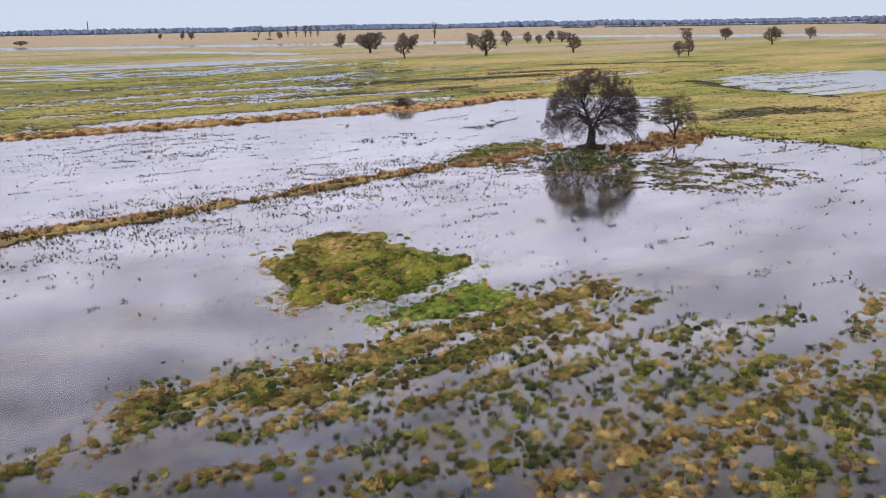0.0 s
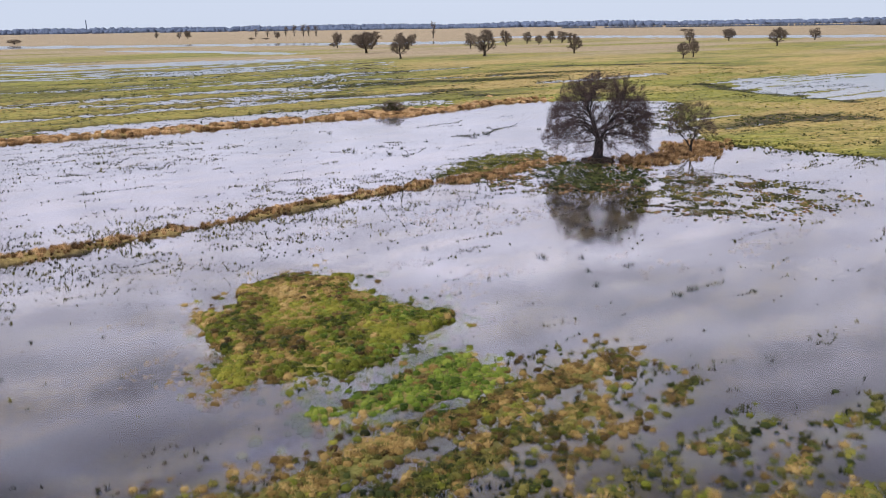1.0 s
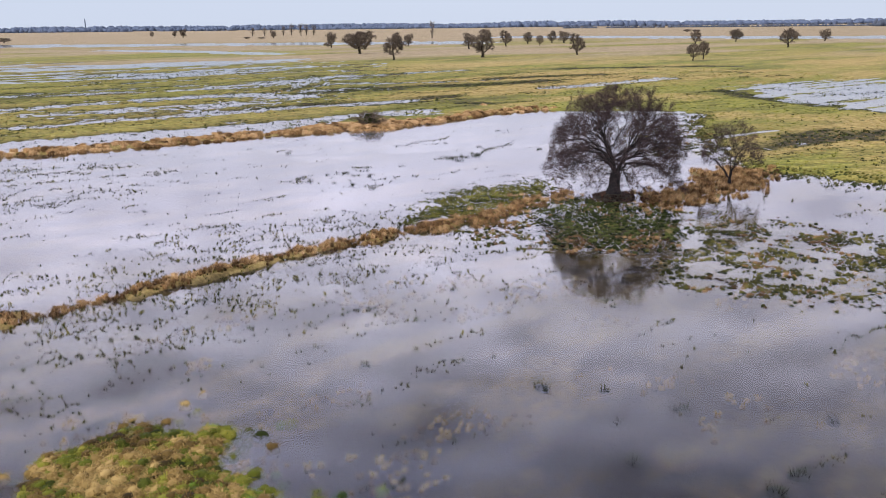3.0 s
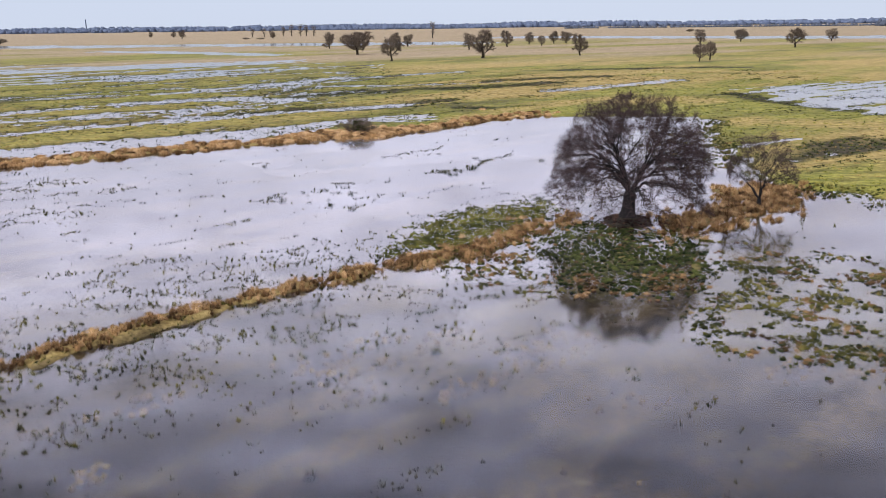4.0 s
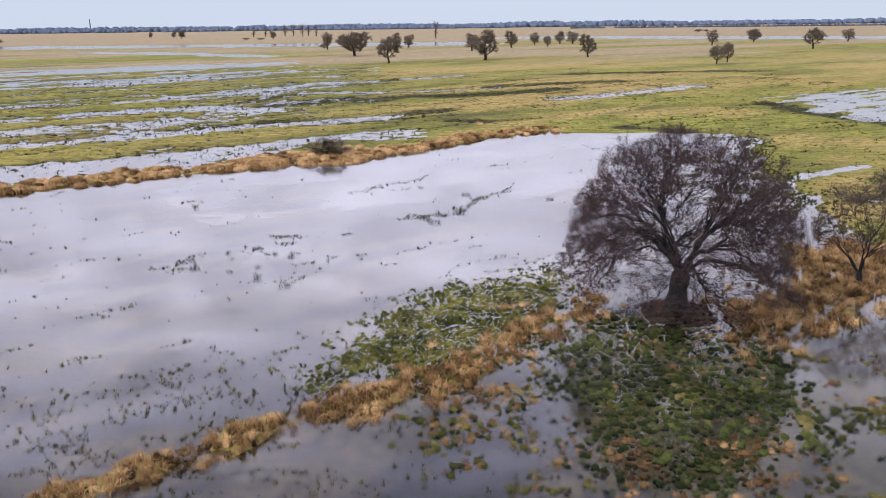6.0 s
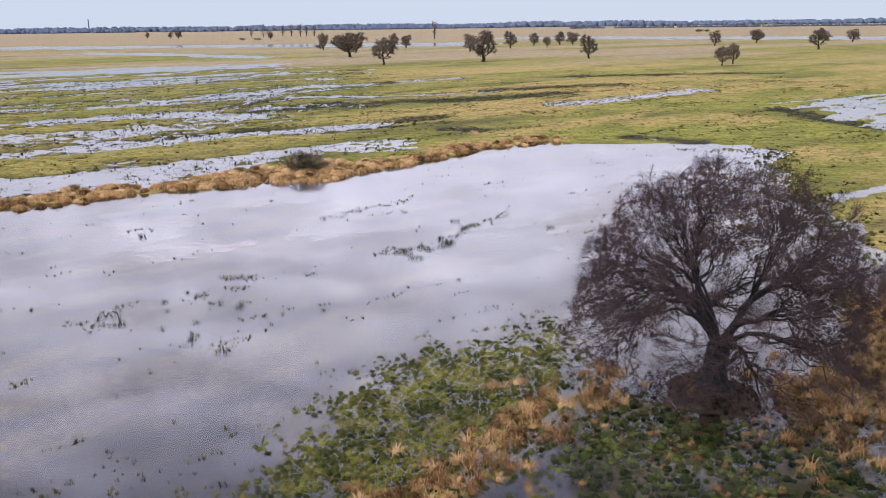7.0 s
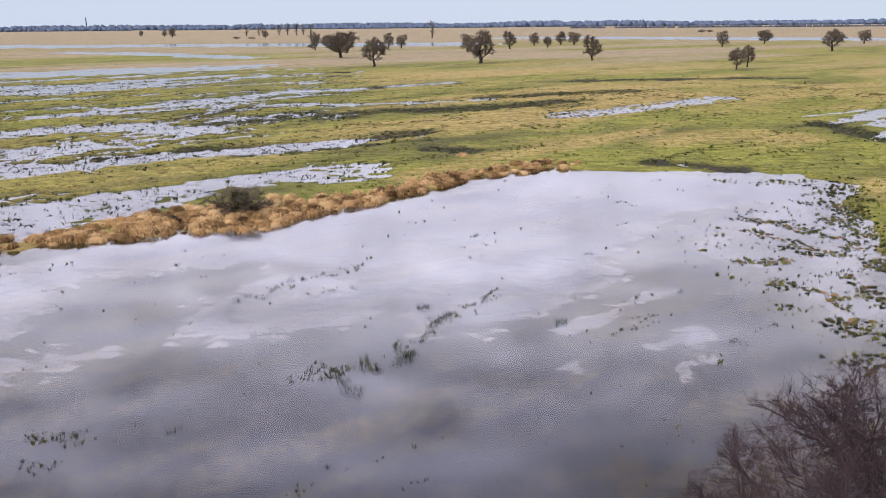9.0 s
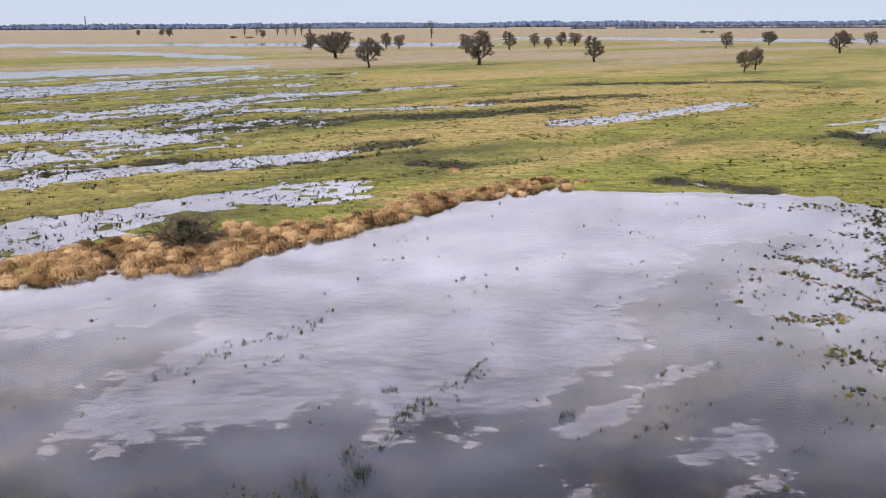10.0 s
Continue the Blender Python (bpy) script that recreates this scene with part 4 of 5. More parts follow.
CLUMPS = [(4.1, 47.3, 0.9), (3.6, 80.2, 1.3), (4.9, 81.1, 1.1), (7.0, 81.6, 1.2), (8.4, 85.0, 1.0), (4.6, 79.1, 1.1), (-17.9, 83.3, 1.1), (-5.4, 72.7, 0.9), (-2.3, 76.7, 0.8),
          (-4.4, 68.2, 1.1), (-11.6, 70.8, 1.2), (-6.6, 69.3, 0.9), (15.0, 84.4, 0.6), (24.1, 83.0, 0.7), (8.3, 38.2, 0.9), (11.1, 38.0, 0.7), (11.1, 36.0, 0.8), (14.1, 36.8, 0.8),
          (5.6, 80.6, 0.9), (6.3, 82.4, 0.8), (7.6, 83.2, 1.0), (4.2, 79.8, 0.8), (8.9, 85.6, 0.8), (7.9, 84.2, 0.7), (6.6, 81.1, 0.9), (-13.0, 71.5, 0.7), (-12.4, 71.9, 0.6),
          (-10.3, 73.2, 0.7), (-9.6, 72.2, 0.6), (-8.4, 73.9, 0.7), (-8.8, 70.2, 0.7), (-7.2, 70.9, 0.6), (20.2, 36.1, 0.8), (11.1, 34.0, 0.9), (17.0, 33.4, 0.9), (15.8, 32.7, 0.8), (-0.2, 39.8, 0.9), (-21.5, 24.3, 0.9), (-26.3, 27.2, 0.7), (-20.1, 25.2, 0.7), (17.8, 26.3, 0.8)]
MORE_CLUMPS = [(-2.4, 88.3, 0.55), (-3.7, 87.7, 0.62), (-4.2, 87.2, 0.69), (-1.7, 89.8, 0.76), (-0.9, 89.9, 0.83), (1.4, 88.4, 0.55), (2.7, 88.7, 0.62), (7.8, 85.3, 0.69), (8.2, 84.6, 0.76), (7.0, 81.8, 0.83), (6.5, 81.6, 0.55), (4.4, 81.1, 0.62), (5.5, 80.8, 0.69), (11.1, 87.4, 0.76), (15.3, 84.8, 0.83), (24.6, 82.9, 0.55), (23.4, 88.3, 0.62), (10.8, 97.2, 0.69), (7.4, 86.3, 0.76), (6.3, 81.1, 0.83)]
first = rush_clump(1.0, 1.0)
for k, (cx, cy, size) in enumerate(CLUMPS + MORE_CLUMPS):
    m = pose(*metres(cx, cy), -0.1, 0, 0, 137 * k)
    ob = copy_thing(first, m) if k else first
    ob.matrix_basis = m
    ob.scale = (size * (0.55 + 0.25 * (k % 3)), size * 0.55, size * (0.42 + 0.07 * (k % 4)))

# ---- trees ----


def skeleton_of(seed, trunk, attract, step, reach, kill, rounds=120):
    """Space colonisation: grows the trunk nodes towards the attractors. Returns places and parents."""
    r = np.random.default_rng(seed)
    pos = [np.array(p, float) for p, q in trunk]
    par = [q for p, q in trunk]
    best = np.full(len(attract), 1e9)
    near = np.zeros(len(attract), int)
    alive = np.ones(len(attract), bool)

    def look_at(k):
        d = np.linalg.norm(attract - pos[k], axis=1)
        closer = d < best
        best[closer], near[closer] = d[closer], k

    for k in range(len(pos)):
        look_at(k)
    for turn in range(rounds):
        live = np.nonzero(alive & (best < reach))[0]
        if not len(live):
            break
        to = attract[live] - np.array(pos)[near[live]]
        to /= np.linalg.norm(to, axis=1)[:, None] + 1e-9
        made = 0
        for k in np.unique(near[live]):
            d = to[near[live] == k].sum(0) + r.normal(0, 0.12, 3)
            d /= np.linalg.norm(d) + 1e-9
            if par[k] >= 0:
                fore = pos[k] - pos[par[k]]
                d = 0.72 * d + 0.28 * fore / (np.linalg.norm(fore) + 1e-9)
                d /= np.linalg.norm(d) + 1e-9
            p = pos[k] + d * step
            if any(np.linalg.norm(pos[c] - p) < 0.25 * step for c in range(max(0, len(pos) - 40), len(pos))):
                continue
            pos.append(p); par.append(int(k)); made += 1
            look_at(len(pos) - 1)
        alive &= best > kill
        if not made:
            break
    return np.array(pos), np.array(par)


def radii(par, tip, power=2.3):
    r = np.zeros(len(par))
    for k in range(len(par) - 1, -1, -1):
        r[k] = max(r[k], tip ** power)
        if par[k] >= 0:
            r[par[k]] += r[k]
    return r ** (1 / power)


def tubes(a, b, ra, rb, sides):
    """Tapered tubes from a to b."""
    d = b - a
    d = d / (np.linalg.norm(d, axis=1)[:, None] + 1e-9)
    ref = np.where(np.abs(d[:, 2:3]) > 0.8, (1.0, 0.13, 0.0), (0.0, 0.1, 1.0))
    s = np.cross(d, ref)
    s /= np.linalg.norm(s, axis=1)[:, None]
    q = np.cross(d, s)
    ang = np.arange(sides) * 2 * np.pi / sides
    ring = s[:, None] * np.cos(ang)[None, :, None] + q[:, None] * np.sin(ang)[None, :, None]
    lo, hi = a[:, None] + ring * ra[:, None, None], b[:, None] + ring * rb[:, None, None]
    verts = np.concatenate((lo, hi), 1).reshape(-1, 3)
    k = np.arange(sides)
    quad = np.stack((k, (k + 1) % sides, (k + 1) % sides + sides, k + sides), -1)
    return verts, (quad[None] + (np.arange(len(a)) * 2 * sides)[:, None, None]).reshape(-1, 4)


def twig_sprays(r, pos, par, at, per, length, radius, droop=0.0):
    """Fine twigs fanning from the thin nodes, each a bent pair of tubes."""
    k = np.repeat(at, per)
    fore = pos[k] - pos[np.maximum(par[k], 0)]
    fore /= np.linalg.norm(fore, axis=1)[:, None] + 1e-9
    d = fore + r.normal(0, 0.55, (len(k), 3)) + (0, 0, 0.15)
    d /= np.linalg.norm(d, axis=1)[:, None]
    ln = (length * r.uniform(0.5, 1.2, len(k)))[:, None]
    start = pos[k] - fore * r.uniform(0, 1, len(k))[:, None] * 0.2
    mid = start + d * ln * 0.5
    bend = d + r.normal(0, 0.3, (len(k), 3)) + (0, 0, 0.12 - droop)
    end = mid + bend / np.linalg.norm(bend, axis=1)[:, None] * ln * 0.5
    rad = np.full(len(k), radius)
    v1, f1 = tubes(start, mid, rad, rad * 0.75, 3)
    v2, f2 = tubes(mid, end, rad * 0.75, rad * 0.35, 3)
    # a side shoot from the middle
    d3 = bend + r.normal(0, 0.6, (len(k), 3))
    v3, f3 = tubes(mid, mid + d3 / np.linalg.norm(d3, axis=1)[:, None] * ln * 0.45, rad * 0.6, rad * 0.3, 3)
    return np.concatenate((v1, v2, v3)), np.concatenate((f1, f2 + len(v1), f3 + len(v1) + len(v2)))


def crown_points(r, count, centre, wide, up, down, shell=0.55, ragged=0.12, square=2.0):
    """Attractors in a dome; square: how boxy its lower half is."""
    t = r.uniform(-1, 1, count)
    around = r.uniform(0, 2 * np.pi, count)
    f = np.where(r.uniform(0, 1, count) < shell, r.uniform(0.86, 1.0, count), np.sqrt(r.uniform(0, 1, count)))
    k = np.where(t > 0, 2.0, square)
    rad = wide * (1 - np.abs(t) ** k) ** (1 / k) * f * (1 + ragged * np.sin(3 * around + 4 * t + r.uniform(0, 6)))
    z = np.where(t > 0, up, down) * t * np.where(f > 0.85, 1.0, 0.96)
    return np.stack((rad * np.cos(around), rad * np.sin(around), z), -1) + centre


def flare(par, pos, rad, base, top):
    """Widen the trunk towards its roots."""
    low = pos[:, 2] < top
    rad[low] *= 1 + 0.9 * np.clip(1 - pos[low, 2] / top, 0, 1) ** 2.2
    return rad


def joined(*meshes):
    verts, faces, base = [], [], 0
    for v, f in meshes:
        verts.append(v); faces.append(f + base)
        base += len(v)
    return np.concatenate(verts), np.concatenate(faces)


def bare_tree(name, seed, trunk, stem, girth, attract, step, tip, bark, twig, twigs, label, sides=8, kill=1.6, reach=8.0, root_flare=1.4, apart=False):
    """Leafless tree: trunk, limbs and a crown of branches and twigs under one root. stem: how many nodes are the trunk itself."""
    r = np.random.default_rng(seed)
    pos, par = skeleton_of(seed, trunk, attract, step, reach * step, kill * step)
    rad = radii(par, tip, 2.0)
    rad = tip * (rad / tip) ** (math.log(girth / tip) / math.log(rad[stem - 1] / tip))
    rad[:stem] = np.minimum(rad[:stem], girth * 1.06)
    rad = flare(par, pos, rad, 0, root_flare)
    base = new(name)
    child = np.arange(1, len(pos))
    begin = np.minimum(rad[par[child]], rad[child] * 1.3)
    begin[:stem - 1] = rad[par[child[:stem - 1]]]
    limb_of = np.zeros(len(pos), int)
    for k in range(1, len(pos)):
        limb_of[k] = 0 if k < stem else (k if par[k] < stem else limb_of[par[k]])
    thick = (child < stem) | (rad[child] > girth * 0.10)

    def wood(pick, n):
        c = child[pick]
        return tubes(pos[par[c]], pos[c] + (pos[c] - pos[par[c]]) * 0.06, begin[pick], rad[c], n)

    def smooth_part(part_name, shape, material, text=""):
        ob = part(part_name, shape, material, base, text)
        ob.data.polygons.foreach_set("use_smooth", np.ones(len(ob.data.polygons), bool))
        return ob

    if apart:
        smooth_part("trunk", wood(child < stem, 14), bark)
        for k in np.unique(limb_of[child[thick]]):
            if k:
                smooth_part("limb", wood(thick & (limb_of[child] == k), sides), bark)
    else:
        smooth_part("trunk", wood(thick, sides), bark)
    per, length, radius, droop = twigs
    thin = np.nonzero(rad < tip * 3.0)[0]
    thin = thin[thin >= len(trunk)]
    crown = part("crown", joined(wood(~thick, 4), twig_sprays(r, pos, par, thin, per, length, radius, droop)), twig, base, "dense bare brown twigs")
    tagged(crown, kind="stuff")
    return tagged(base, label, "tree")


def bezier(a, c, b, t):
    t = np.asarray(t)[:, None]
    return (1 - t) ** 2 * a + 2 * t * (1 - t) * c + t * t * b


def unit(v):
    return v / (np.linalg.norm(v, axis=-1, keepdims=True) + 1e-9)


def curved(r, a, c, b, r0, r1, pieces, sides, crook=0.03):
    """Bent tapered branches, one for each row of a, c, b."""
    n, ln = len(a), np.linalg.norm(b - a, axis=1)[:, None]
    pts, rad = [], []
    for k in range(pieces + 1):
        t = np.full(n, k / pieces)
        p = bezier(a, c, b, t)
        if 0 < k < pieces:
            p = p + r.normal(0, crook, (n, 3)) * ln
        pts.append(p)
        rad.append(r0 + (r1 - r0) * (k / pieces) ** 0.8)
    return joined(*[tubes(pts[k], pts[k + 1], rad[k], rad[k + 1], sides) for k in range(pieces)])


def fan_tree(name, seed, trunk, trunk_radii, centre, wide, up, lowest, limbs, forks, girth, counts, lengths, label):
    """Leafless tree whose limbs fan out from a short trunk to a dome; one limb in forks springs from the trunk, the rest from it. counts: boughs a limb, branches a bough, twigs a branch; lengths of branches and twigs."""
    r = np.random.default_rng(seed)
    base = new(name)
    trunk, centre = np.array(trunk, float), np.array(centre, float)

    def reach(d):
        q = (np.hypot(d[:, 0], d[:, 1]) / wide) ** 2.6 + (np.abs(d[:, 2]) / up) ** 2.6
        ragged = 1 + 0.04 * np.sin(3 * np.arctan2(d[:, 1], d[:, 0]) + 5 * d[:, 2] + seed) + 0.045 * np.sin(9 * d[:, 0] + seed) * np.sin(9 * d[:, 1] + 2) + 0.04 * np.sin(12 * d[:, 2] + 5 * d[:, 0])
        return (q ** (-1 / 2.6) * ragged)[:, None]

    def within(start, end):
        d = end - centre
        over = np.linalg.norm(d, axis=1)[:, None] / reach(unit(d))
        return np.where(over > 1.02, centre + d / over * r.uniform(0.97, 1.03, over.shape), end)

    rr = np.array(trunk_radii)
    body = joined(*[tubes(trunk[k:k + 1], trunk[k + 1:k + 2], rr[k:k + 1], rr[k + 1:k + 2], 14) for k in range(len(trunk) - 1)])

    def leaf_part(part_name, shape, material, text=""):
        ob = part(part_name, shape, material, base, text)
        ob.data.polygons.foreach_set("use_smooth", np.ones(len(ob.data.polygons), bool))
        return ob

    leaf_part("trunk", body, M_BARK)
    k = np.arange(limbs)
    lift = np.sin(radians(lowest)) + (1 - np.sin(radians(lowest))) * (k + 0.5) / limbs
    turn = k * 2.39996 + r.normal(0, 0.15, limbs)
    flat = np.sqrt(np.maximum(0, 1 - lift ** 2))
    d = np.stack((flat * np.cos(turn), flat * np.sin(turn), lift), -1)
    b = centre + d * reach(d) * r.uniform(0.74, 0.90, limbs)[:, None]
    a = trunk[-1] + np.stack((0.22 * d[:, 0], 0.22 * d[:, 1], -0.55 * (1 - lift)), -1) * girth * 4
    ln = np.linalg.norm(b - a, axis=1)[:, None]
    c = a + unit(0.6 * d + np.array((0, 0, 0.62))) * ln * 0.5
    main = k % forks == forks // 2
    owner = k[main][np.argmax(d @ d[main].T, axis=1)]
    t0 = r.uniform(0.16, 0.5, limbs)
    lean = unit((1 - t0[:, None]) * (c - a)[owner] + t0[:, None] * (b - c)[owner])
    a = np.where(main[:, None], a, bezier(a[owner], c[owner], b[owner], t0))
    ln = np.linalg.norm(b - a, axis=1)[:, None]
    c = np.where(main[:, None], c, a + unit(lean + 0.45 * d) * ln * 0.45)
    heavy = np.where(main, 1.2, 0.62) * r.uniform(0.85, 1.15, limbs)
    # boughs, spread evenly over the dome, each from the limb that points its way
    m = counts[0] * limbs
    g1 = np.arange(m)
    lift1 = np.sin(radians(lowest)) + (1 - np.sin(radians(lowest))) * (g1 + 0.5) / m
    flat1, turn1 = np.sqrt(np.maximum(0, 1 - lift1 ** 2)), g1 * 2.39996 + 1.0
    d1 = unit(np.stack((flat1 * np.cos(turn1), flat1 * np.sin(turn1), lift1), -1) + r.normal(0, 0.05, (m, 3)))
    q = np.argmax(d1 @ d.T + r.normal(0, 0.03, (m, limbs)), axis=1)
    t = r.uniform(0.30, 0.92, m)
    a1 = bezier(a[q], c[q], b[q], t)
    tan = unit((1 - t[:, None]) * (c[q] - a[q]) + t[:, None] * (b[q] - c[q]))
    b1 = centre + d1 * reach(d1) * r.uniform(0.84, 0.97, m)[:, None]
    ln1 = np.linalg.norm(b1 - a1, axis=1)[:, None]
    c1 = a1 + unit(tan + 0.8 * unit(b1 - a1) + r.normal(0, 0.22, (m, 3))) * ln1 * 0.5
    for g in range(limbs):
        one = slice(g, g + 1)
        j = q == g
        w = np.clip(ln1[j][:, 0] / 3.0, 0.35, 1.0)
        shape = joined(curved(r, a[one], c[one], b[one], np.full(1, girth * heavy[g]), np.full(1, girth * 0.09), 9, 8, 0.016),
                       curved(r, a1[j], c1[j], b1[j], girth * 0.22 * w, girth * 0.05, 7, 5, 0.055))
        leaf_part("limb", shape, M_BARK)
    # branches, twigs and side shoots
    sets = []
    a0, c0, b0 = np.concatenate((a1, a)), np.concatenate((c1, c)), np.concatenate((b1, b))
    for level, (m, length, r0, r1, pieces, sides, spread) in enumerate(((counts[1], lengths[0], 0.012, 0.006, 3, 4, 0.95), (counts[2], lengths[1], 0.006, 0.0045, 2, 3, 0.9), (1, lengths[1] * 0.6, 0.0045, 0.004, 1, 3, 0.9))):
        q = np.repeat(np.arange(len(a0)), m)
        t = 1 - (0.5, 0.8, 0.9)[level] * r.uniform(0, 1, len(q)) ** (1.5, 1.2, 1.0)[level]
        start = bezier(a0[q], c0[q], b0[q], t)
        tan = unit((1 - t[:, None]) * (c0[q] - a0[q]) + t[:, None] * (b0[q] - c0[q]))
        out = unit(start - centre)
        if level == 0:                          # the crown is thinner towards its skirt
            keep = r.uniform(0, 1, len(q)) < 0.55 + 0.45 * smooth(out[:, 2], 0.0, 0.5)
            q, t, start, tan, out = q[keep], t[keep], start[keep], tan[keep], out[keep]
        low = smooth(out[:, 2], 0.35, 0.0)[:, None]
        go = unit(tan + r.normal(0, spread, (len(q), 3)) + 0.25 * out + np.array((0, 0, 0.14)) - low * (0, 0, 0.06))
        size = (length * r.uniform(0.45, 1.25, len(q)))[:, None]
        end = within(start, start + go * size)
        mid = start + unit(tan + go) * np.linalg.norm(end - start, axis=1)[:, None] * 0.5
        sets.append(curved(r, start, mid, end, np.full(len(q), r0), np.full(len(q), r1), pieces, sides, 0.05))
        a0, c0, b0 = start, mid, end
    crown = part("crown", joined(*sets), M_TWIG, base, "dense fine bare purplish-brown twigs")
    tagged(crown, kind="stuff")
    return tagged(base, label, "tree")


# broad old tree with a short thick trunk that divides low
tree = fan_tree("old_tree", 5, [(0, 0, -0.25), (0.01, 0, 0.1), (0.03, 0, 0.5), (0.06, 0.01, 1.0), (0.10, 0.02, 1.5), (0.13, 0.02, 1.95), (0.15, 0.02, 2.3)],
                (1.05, 0.78, 0.60, 0.53, 0.52, 0.52, 0.30), (0.12, 0, 2.3), 6.7, 8.3, -12, 34, 4, 0.16, (9, 12, 9), (0.85, 0.47),
                "broad leafless old tree with dark trunk on a low brown mound")
tree.matrix_basis = pose(*metres(19.4, 65.0), 0.35)
tree.scale = (0.92, 0.92, 0.905)
# slender tree that divides into several stems near the ground
sapling = fan_tree("small_tree", 8, [(0, 0, -0.2), (0, 0, 0.1), (0.01, 0, 0.4), (0.02, 0, 0.75)], (0.30, 0.22, 0.18, 0.12), (0.02, 0, 1.9), 3.0, 4.8, 10, 15, 3, 0.06, (6, 6, 5), (0.8, 0.42),
                   "slender leafless tree with several stems among tawny grass")
sapling.matrix_basis = pose(*metres(32.1, 68.2), 0.1)
sapling.scale = (0.95, 0.95, 0.95)

# distant meadow trees: a few kinds, copied
def far_kind(seed, wide, up, down, centre, stem, count, radius=0.06, per=10, name="meadow_tree", label="distant leafless tree with brown twiggy crown on the meadow"):
    r = np.random.default_rng(seed)
    trunk = [((0, 0, -0.3), -1)]
    for k in range(1, 5):
        trunk.append(((0.06 * r.normal(), 0.06 * r.normal(), stem * k / 4), k - 1))
    pts = [crown_points(r, count // 2, (0, 0, centre), wide * 0.72, up * 0.85, down * 0.8, 0.2, 0.2)]
    for k in range(6):
        a, lift = k * 1.05 + r.normal(0, 0.3), r.uniform(-0.35, 0.6)
        at = (wide * 0.6 * math.cos(a), wide * 0.6 * math.sin(a), centre + (up if lift > 0 else down) * lift)
        pts.append(crown_points(r, count // 10, at, wide * r.uniform(0.32, 0.5), up * r.uniform(0.25, 0.42), down * 0.4, 0.2, 0.25))
    pts = np.concatenate(pts)
    pts = pts[pts[:, 2] > 0.7]
    return bare_tree(name, seed, trunk, 5, 0.38, pts, 0.5, 0.03, M_FARBARK, M_FARTWIG, (per, 1.15, radius, 0.05), label, 4, 1.5, 12.0, 0.8)


# kinds at height 10: round, upright oval, loose, slender, low bush
KINDS = [(far_kind(21, 5.2, 5.0, 3.8, 4.6, 1.2, 640, 0.06, 8), 10.0, 11.0), (far_kind(22, 3.2, 4.8, 4.4, 5.0, 1.0, 460, 0.058, 8), 10.0, 7.2),
         (far_kind(23, 4.0, 5.0, 4.0, 4.8, 1.2, 360, 0.052, 8), 10.0, 9.0), (far_kind(24, 1.8, 5.2, 3.6, 4.8, 1.6, 170, 0.050, 6), 10.0, 4.4),
         (far_kind(25, 5.0, 4.6, 4.6, 5.2, 0.8, 240, 0.11, 5, "far_bush", "distant low brown bush on the open meadow"), 10.0, 11.0)]
# x, y, height, width, kind
FAR_TREES = [(-53, 325, 13.2, 17.5, 0), (-90, 410, 12.2, 8, 2), (-26, 267, 11.6, 10.6, 2), (-43, 428, 10.6, 7.8, 1), (-34, 427, 9.4, 8, 1), (17, 279, 13.4, 12, 1), (12, 371, 10.5, 8.2, 1),
             (40, 406, 11.5, 9, 1), (62, 451, 9.4, 8, 1), (66, 412, 8, 6, 2), (84, 463, 10, 8.3, 1), (94, 462, 9.6, 10, 1), (67, 293, 10.8, 8.4, 1), (180, 408, 10.4, 8.3, 1),
             (105, 242, 7.6, 5.8, 2), (113.5, 251, 8.2, 5.8, 2)]
MORE_TREES = [(234, 455, 10.4, 11, 0), (212, 350, 12.2, 12, 2), (300, 445, 9.6, 9.6, 1), (-430, 850, 13, 11, 1), (-470, 900, 10.6, 8.6, 1), (-520, 920, 10, 7, 1), (-255, 760, 10.8, 9, 1),
              (-28, 690, 20.7, 7, 3), (-315, 985, 18, 8, 3), (-299, 983, 20.6, 9, 3), (-267, 932, 21, 9, 3), (-271, 980, 19.6, 8, 3), (-257, 978, 18, 9, 3), (-354, 940, 14.6, 7.7, 3), (-332, 937, 14.5, 7.7, 3), (-540, 645, 6.5, 18, 4), (-277, 720, 3.4, 10, 4), (-256, 718, 2.8, 11, 4), (-96, 425, 4.2, 8, 4), (385, 900, 5, 14, 4), (400, 905, 4.5, 10, 4)]
used = set()
for k, (fx, fy, high, broad, kind) in enumerate(FAR_TREES + MORE_TREES):
    master, h0, w0 = KINDS[kind]
    m = pose(*metres(fx, fy), 0.1, 0, 0, 71 * k)
    ob = master if kind not in used else copy_thing(master, m)
    used.add(kind)
    ob.matrix_basis = m
    ob.scale = (broad / w0 * 1.06, broad / w0 * 1.06, high / h0)
    tagged(ob, group="distant meadow trees")


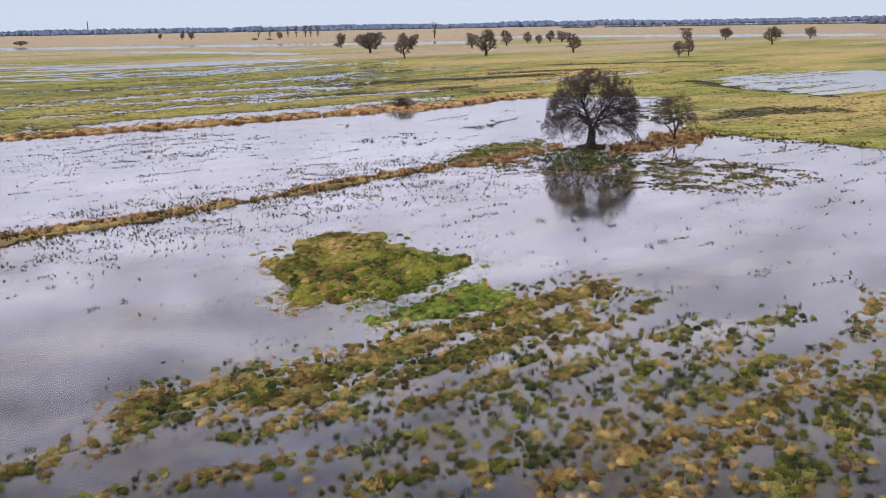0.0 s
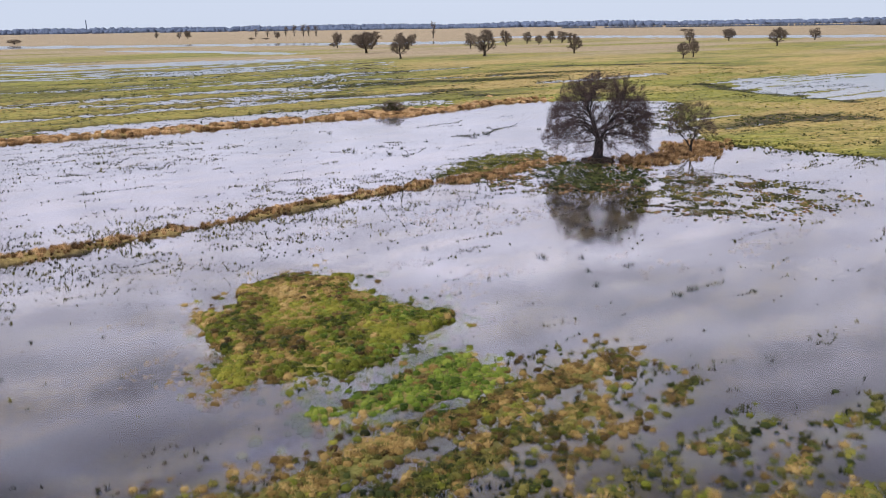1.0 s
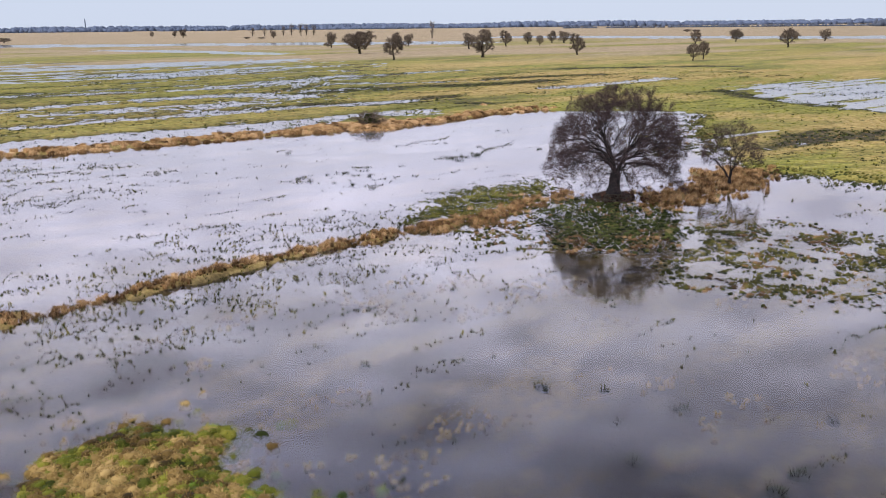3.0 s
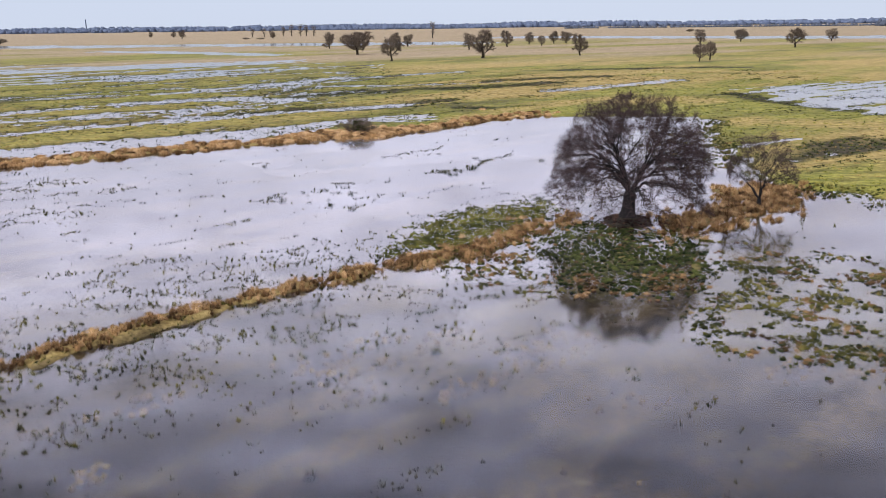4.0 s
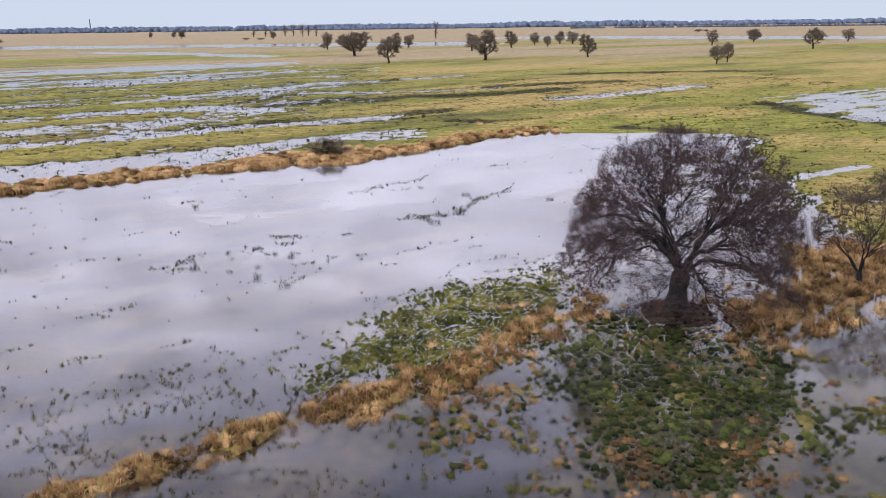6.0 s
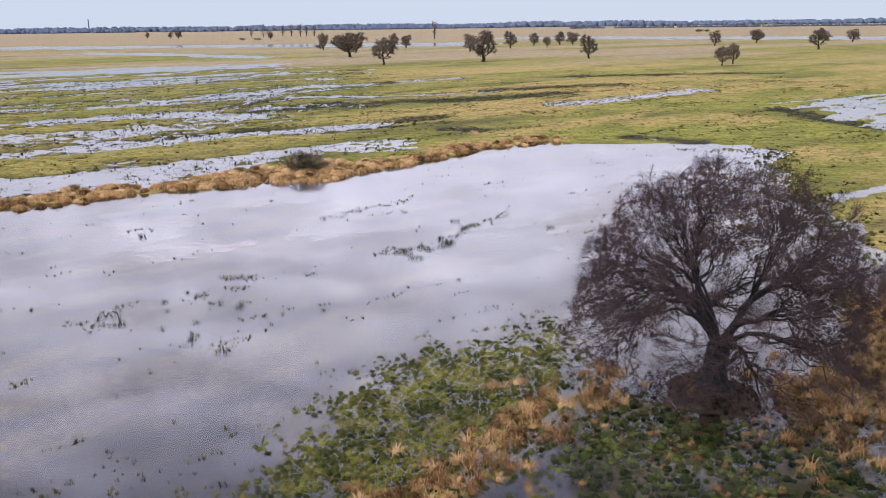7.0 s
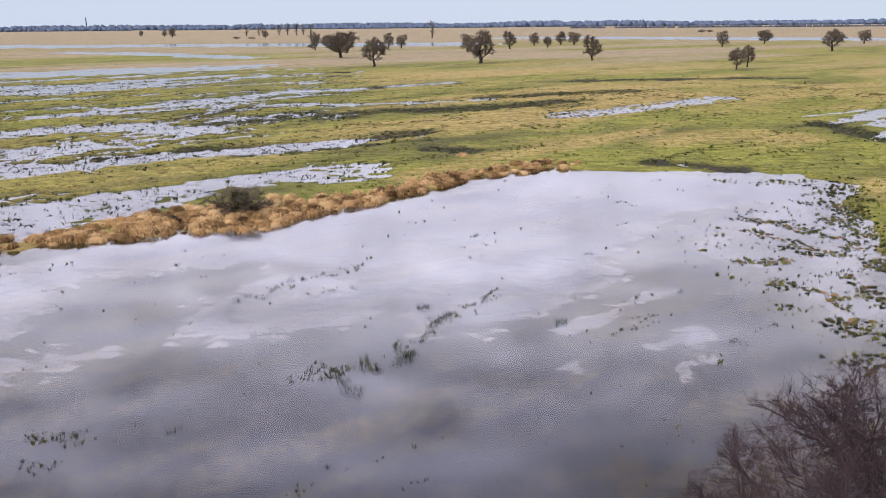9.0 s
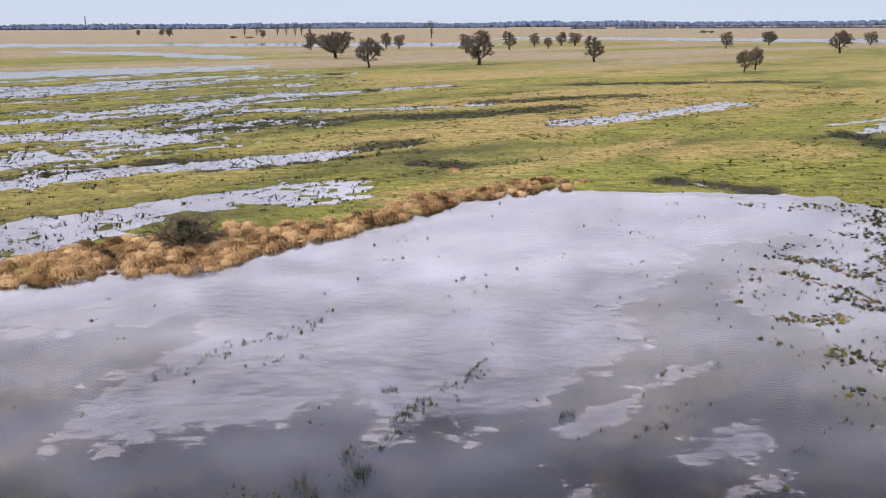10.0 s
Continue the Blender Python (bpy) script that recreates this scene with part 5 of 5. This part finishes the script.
# leafless thorn bush in the shore reeds, with a dark evergreen core
def shore_bush():
    r = np.random.default_rng(31)
    trunk = [((0, 0, -0.1), -1), ((0, 0, 0.12), 0), ((0.02, 0, 0.3), 1)]
    pts = crown_points(r, 420, (0, 0, 0.6), 1.45, 0.75, 0.5, 0.3, 0.25)
    base = bare_tree("shore_bush", 31, trunk, 3, 0.08, pts, 0.16, 0.008, M_FARBARK, M_FARTWIG, (7, 0.42, 0.009, 0.05), "dark scrubby bush with brown twigs among shore reeds", 5, 1.7, 12.0, 0.3)
    base["category"] = "bush"
    shape, tri, tone = [], [], []
    first = 0
    for k in range(70):
        p, f, t = clump_shape(18, 0.10, 0.26, 0.1, 0.022, 0.8)
        a, up = r.uniform(0, 6.28), r.uniform(0.1, 1.05)
        d = 0.72 * math.sqrt(r.uniform(0, 1)) * (1 - up / 1.9)
        shape.append(p + (d * math.cos(a), d * math.sin(a), up))
        tri.append(f + first); tone.append(np.full(len(p), r.uniform(0.05, 0.5)))
        first += len(p)
    leaves = part("foliage", (np.concatenate(shape), np.concatenate(tri)), M_MOSS, base, "dark green foliage")
    at = leaves.data.attributes.new("tone", "FLOAT", "POINT")
    at.data.foreach_set("value", np.concatenate(tone).astype(np.float32))
    return base


bush = shore_bush()
bush.matrix_basis = pose(*metres(-10.3, 102.2), 0.15)
bush.scale = (1.75, 1.75, 1.45)

# ---- horizon ----


def far_woods(name, label, trees, seed, material):
    """A belt of far trees: ragged domes of many sizes. trees: x, y, width, height arrays."""
    r = np.random.default_rng(seed)
    x, y, wide, high = trees
    sides, levels = 7, ((0.0, 0.75), (0.35, 1.0), (0.72, 0.72), (1.0, 0.12))
    ang = np.arange(sides) * 2 * np.pi / sides
    rings = []
    for f, w in levels:
        k = w * wide[:, None] * 0.5 * r.uniform(0.7, 1.25, (len(x), sides))
        rings.append(np.stack((x[:, None] + k * np.cos(ang), y[:, None] + k * np.sin(ang), high[:, None] * f * r.uniform(0.85, 1.1, (len(x), sides)) - 0.5), -1))
    verts = np.stack(rings, 1).reshape(-1, 3)
    q = []
    for lv in range(len(levels) - 1):
        for k in range(sides):
            n = (k + 1) % sides
            q.append((lv * sides + k, lv * sides + n, (lv + 1) * sides + n, (lv + 1) * sides + k))
    faces = (np.array(q)[None] + (np.arange(len(x)) * sides * len(levels))[:, None, None]).reshape(-1, 4)
    return tagged(mesh_object(name, verts, faces, material), label, "woodland", kind="stuff")


def belt_of(r, count, a, b, deep, wide, high, gaps=0.0):
    t = r.uniform(0, 1, count)
    x = a[0] + (b[0] - a[0]) * t
    y = a[1] + (b[1] - a[1]) * t + r.uniform(0, deep, count)
    keep = value_noise(t * 30, t * 0 + 3.3, 5, 3) > gaps
    h = high * (0.85 + 0.3 * value_noise(t * 18, t * 0 + 1.7, 9, 3)) * r.uniform(0.62, 1.18, count)
    return x[keep], y[keep], (wide * r.uniform(0.6, 1.4, count))[keep], h[keep]


r = np.random.default_rng(77)
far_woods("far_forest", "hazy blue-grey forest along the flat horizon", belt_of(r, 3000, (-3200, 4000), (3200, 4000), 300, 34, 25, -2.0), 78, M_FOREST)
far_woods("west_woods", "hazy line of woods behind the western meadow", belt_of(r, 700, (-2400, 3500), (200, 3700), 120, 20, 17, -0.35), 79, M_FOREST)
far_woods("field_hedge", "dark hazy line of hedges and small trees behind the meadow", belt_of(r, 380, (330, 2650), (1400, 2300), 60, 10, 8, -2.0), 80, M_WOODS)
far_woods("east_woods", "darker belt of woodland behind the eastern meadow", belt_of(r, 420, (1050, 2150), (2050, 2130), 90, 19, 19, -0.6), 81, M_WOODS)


def chimney():
    base = new("chimney")
    n = 12
    a = np.arange(n) * 2 * np.pi / n

    def ring_stack(levels):
        v = np.concatenate([np.stack((w * np.cos(a), w * np.sin(a), np.full(n, z)), -1) for z, w in levels])
        f = [(k * n + i, k * n + (i + 1) % n, (k + 1) * n + (i + 1) % n, (k + 1) * n + i) for k in range(len(levels) - 1) for i in range(n)]
        return v, f

    # shaft and rim take the far forest's colour, with its painted haze
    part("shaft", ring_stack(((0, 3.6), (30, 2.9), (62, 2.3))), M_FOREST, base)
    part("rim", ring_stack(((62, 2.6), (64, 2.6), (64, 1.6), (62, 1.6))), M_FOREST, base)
    return tagged(base, "tall slender factory chimney far off on the horizon", "chimney")


chimney().matrix_basis = pose(*metres(-2030, 2900), 0)
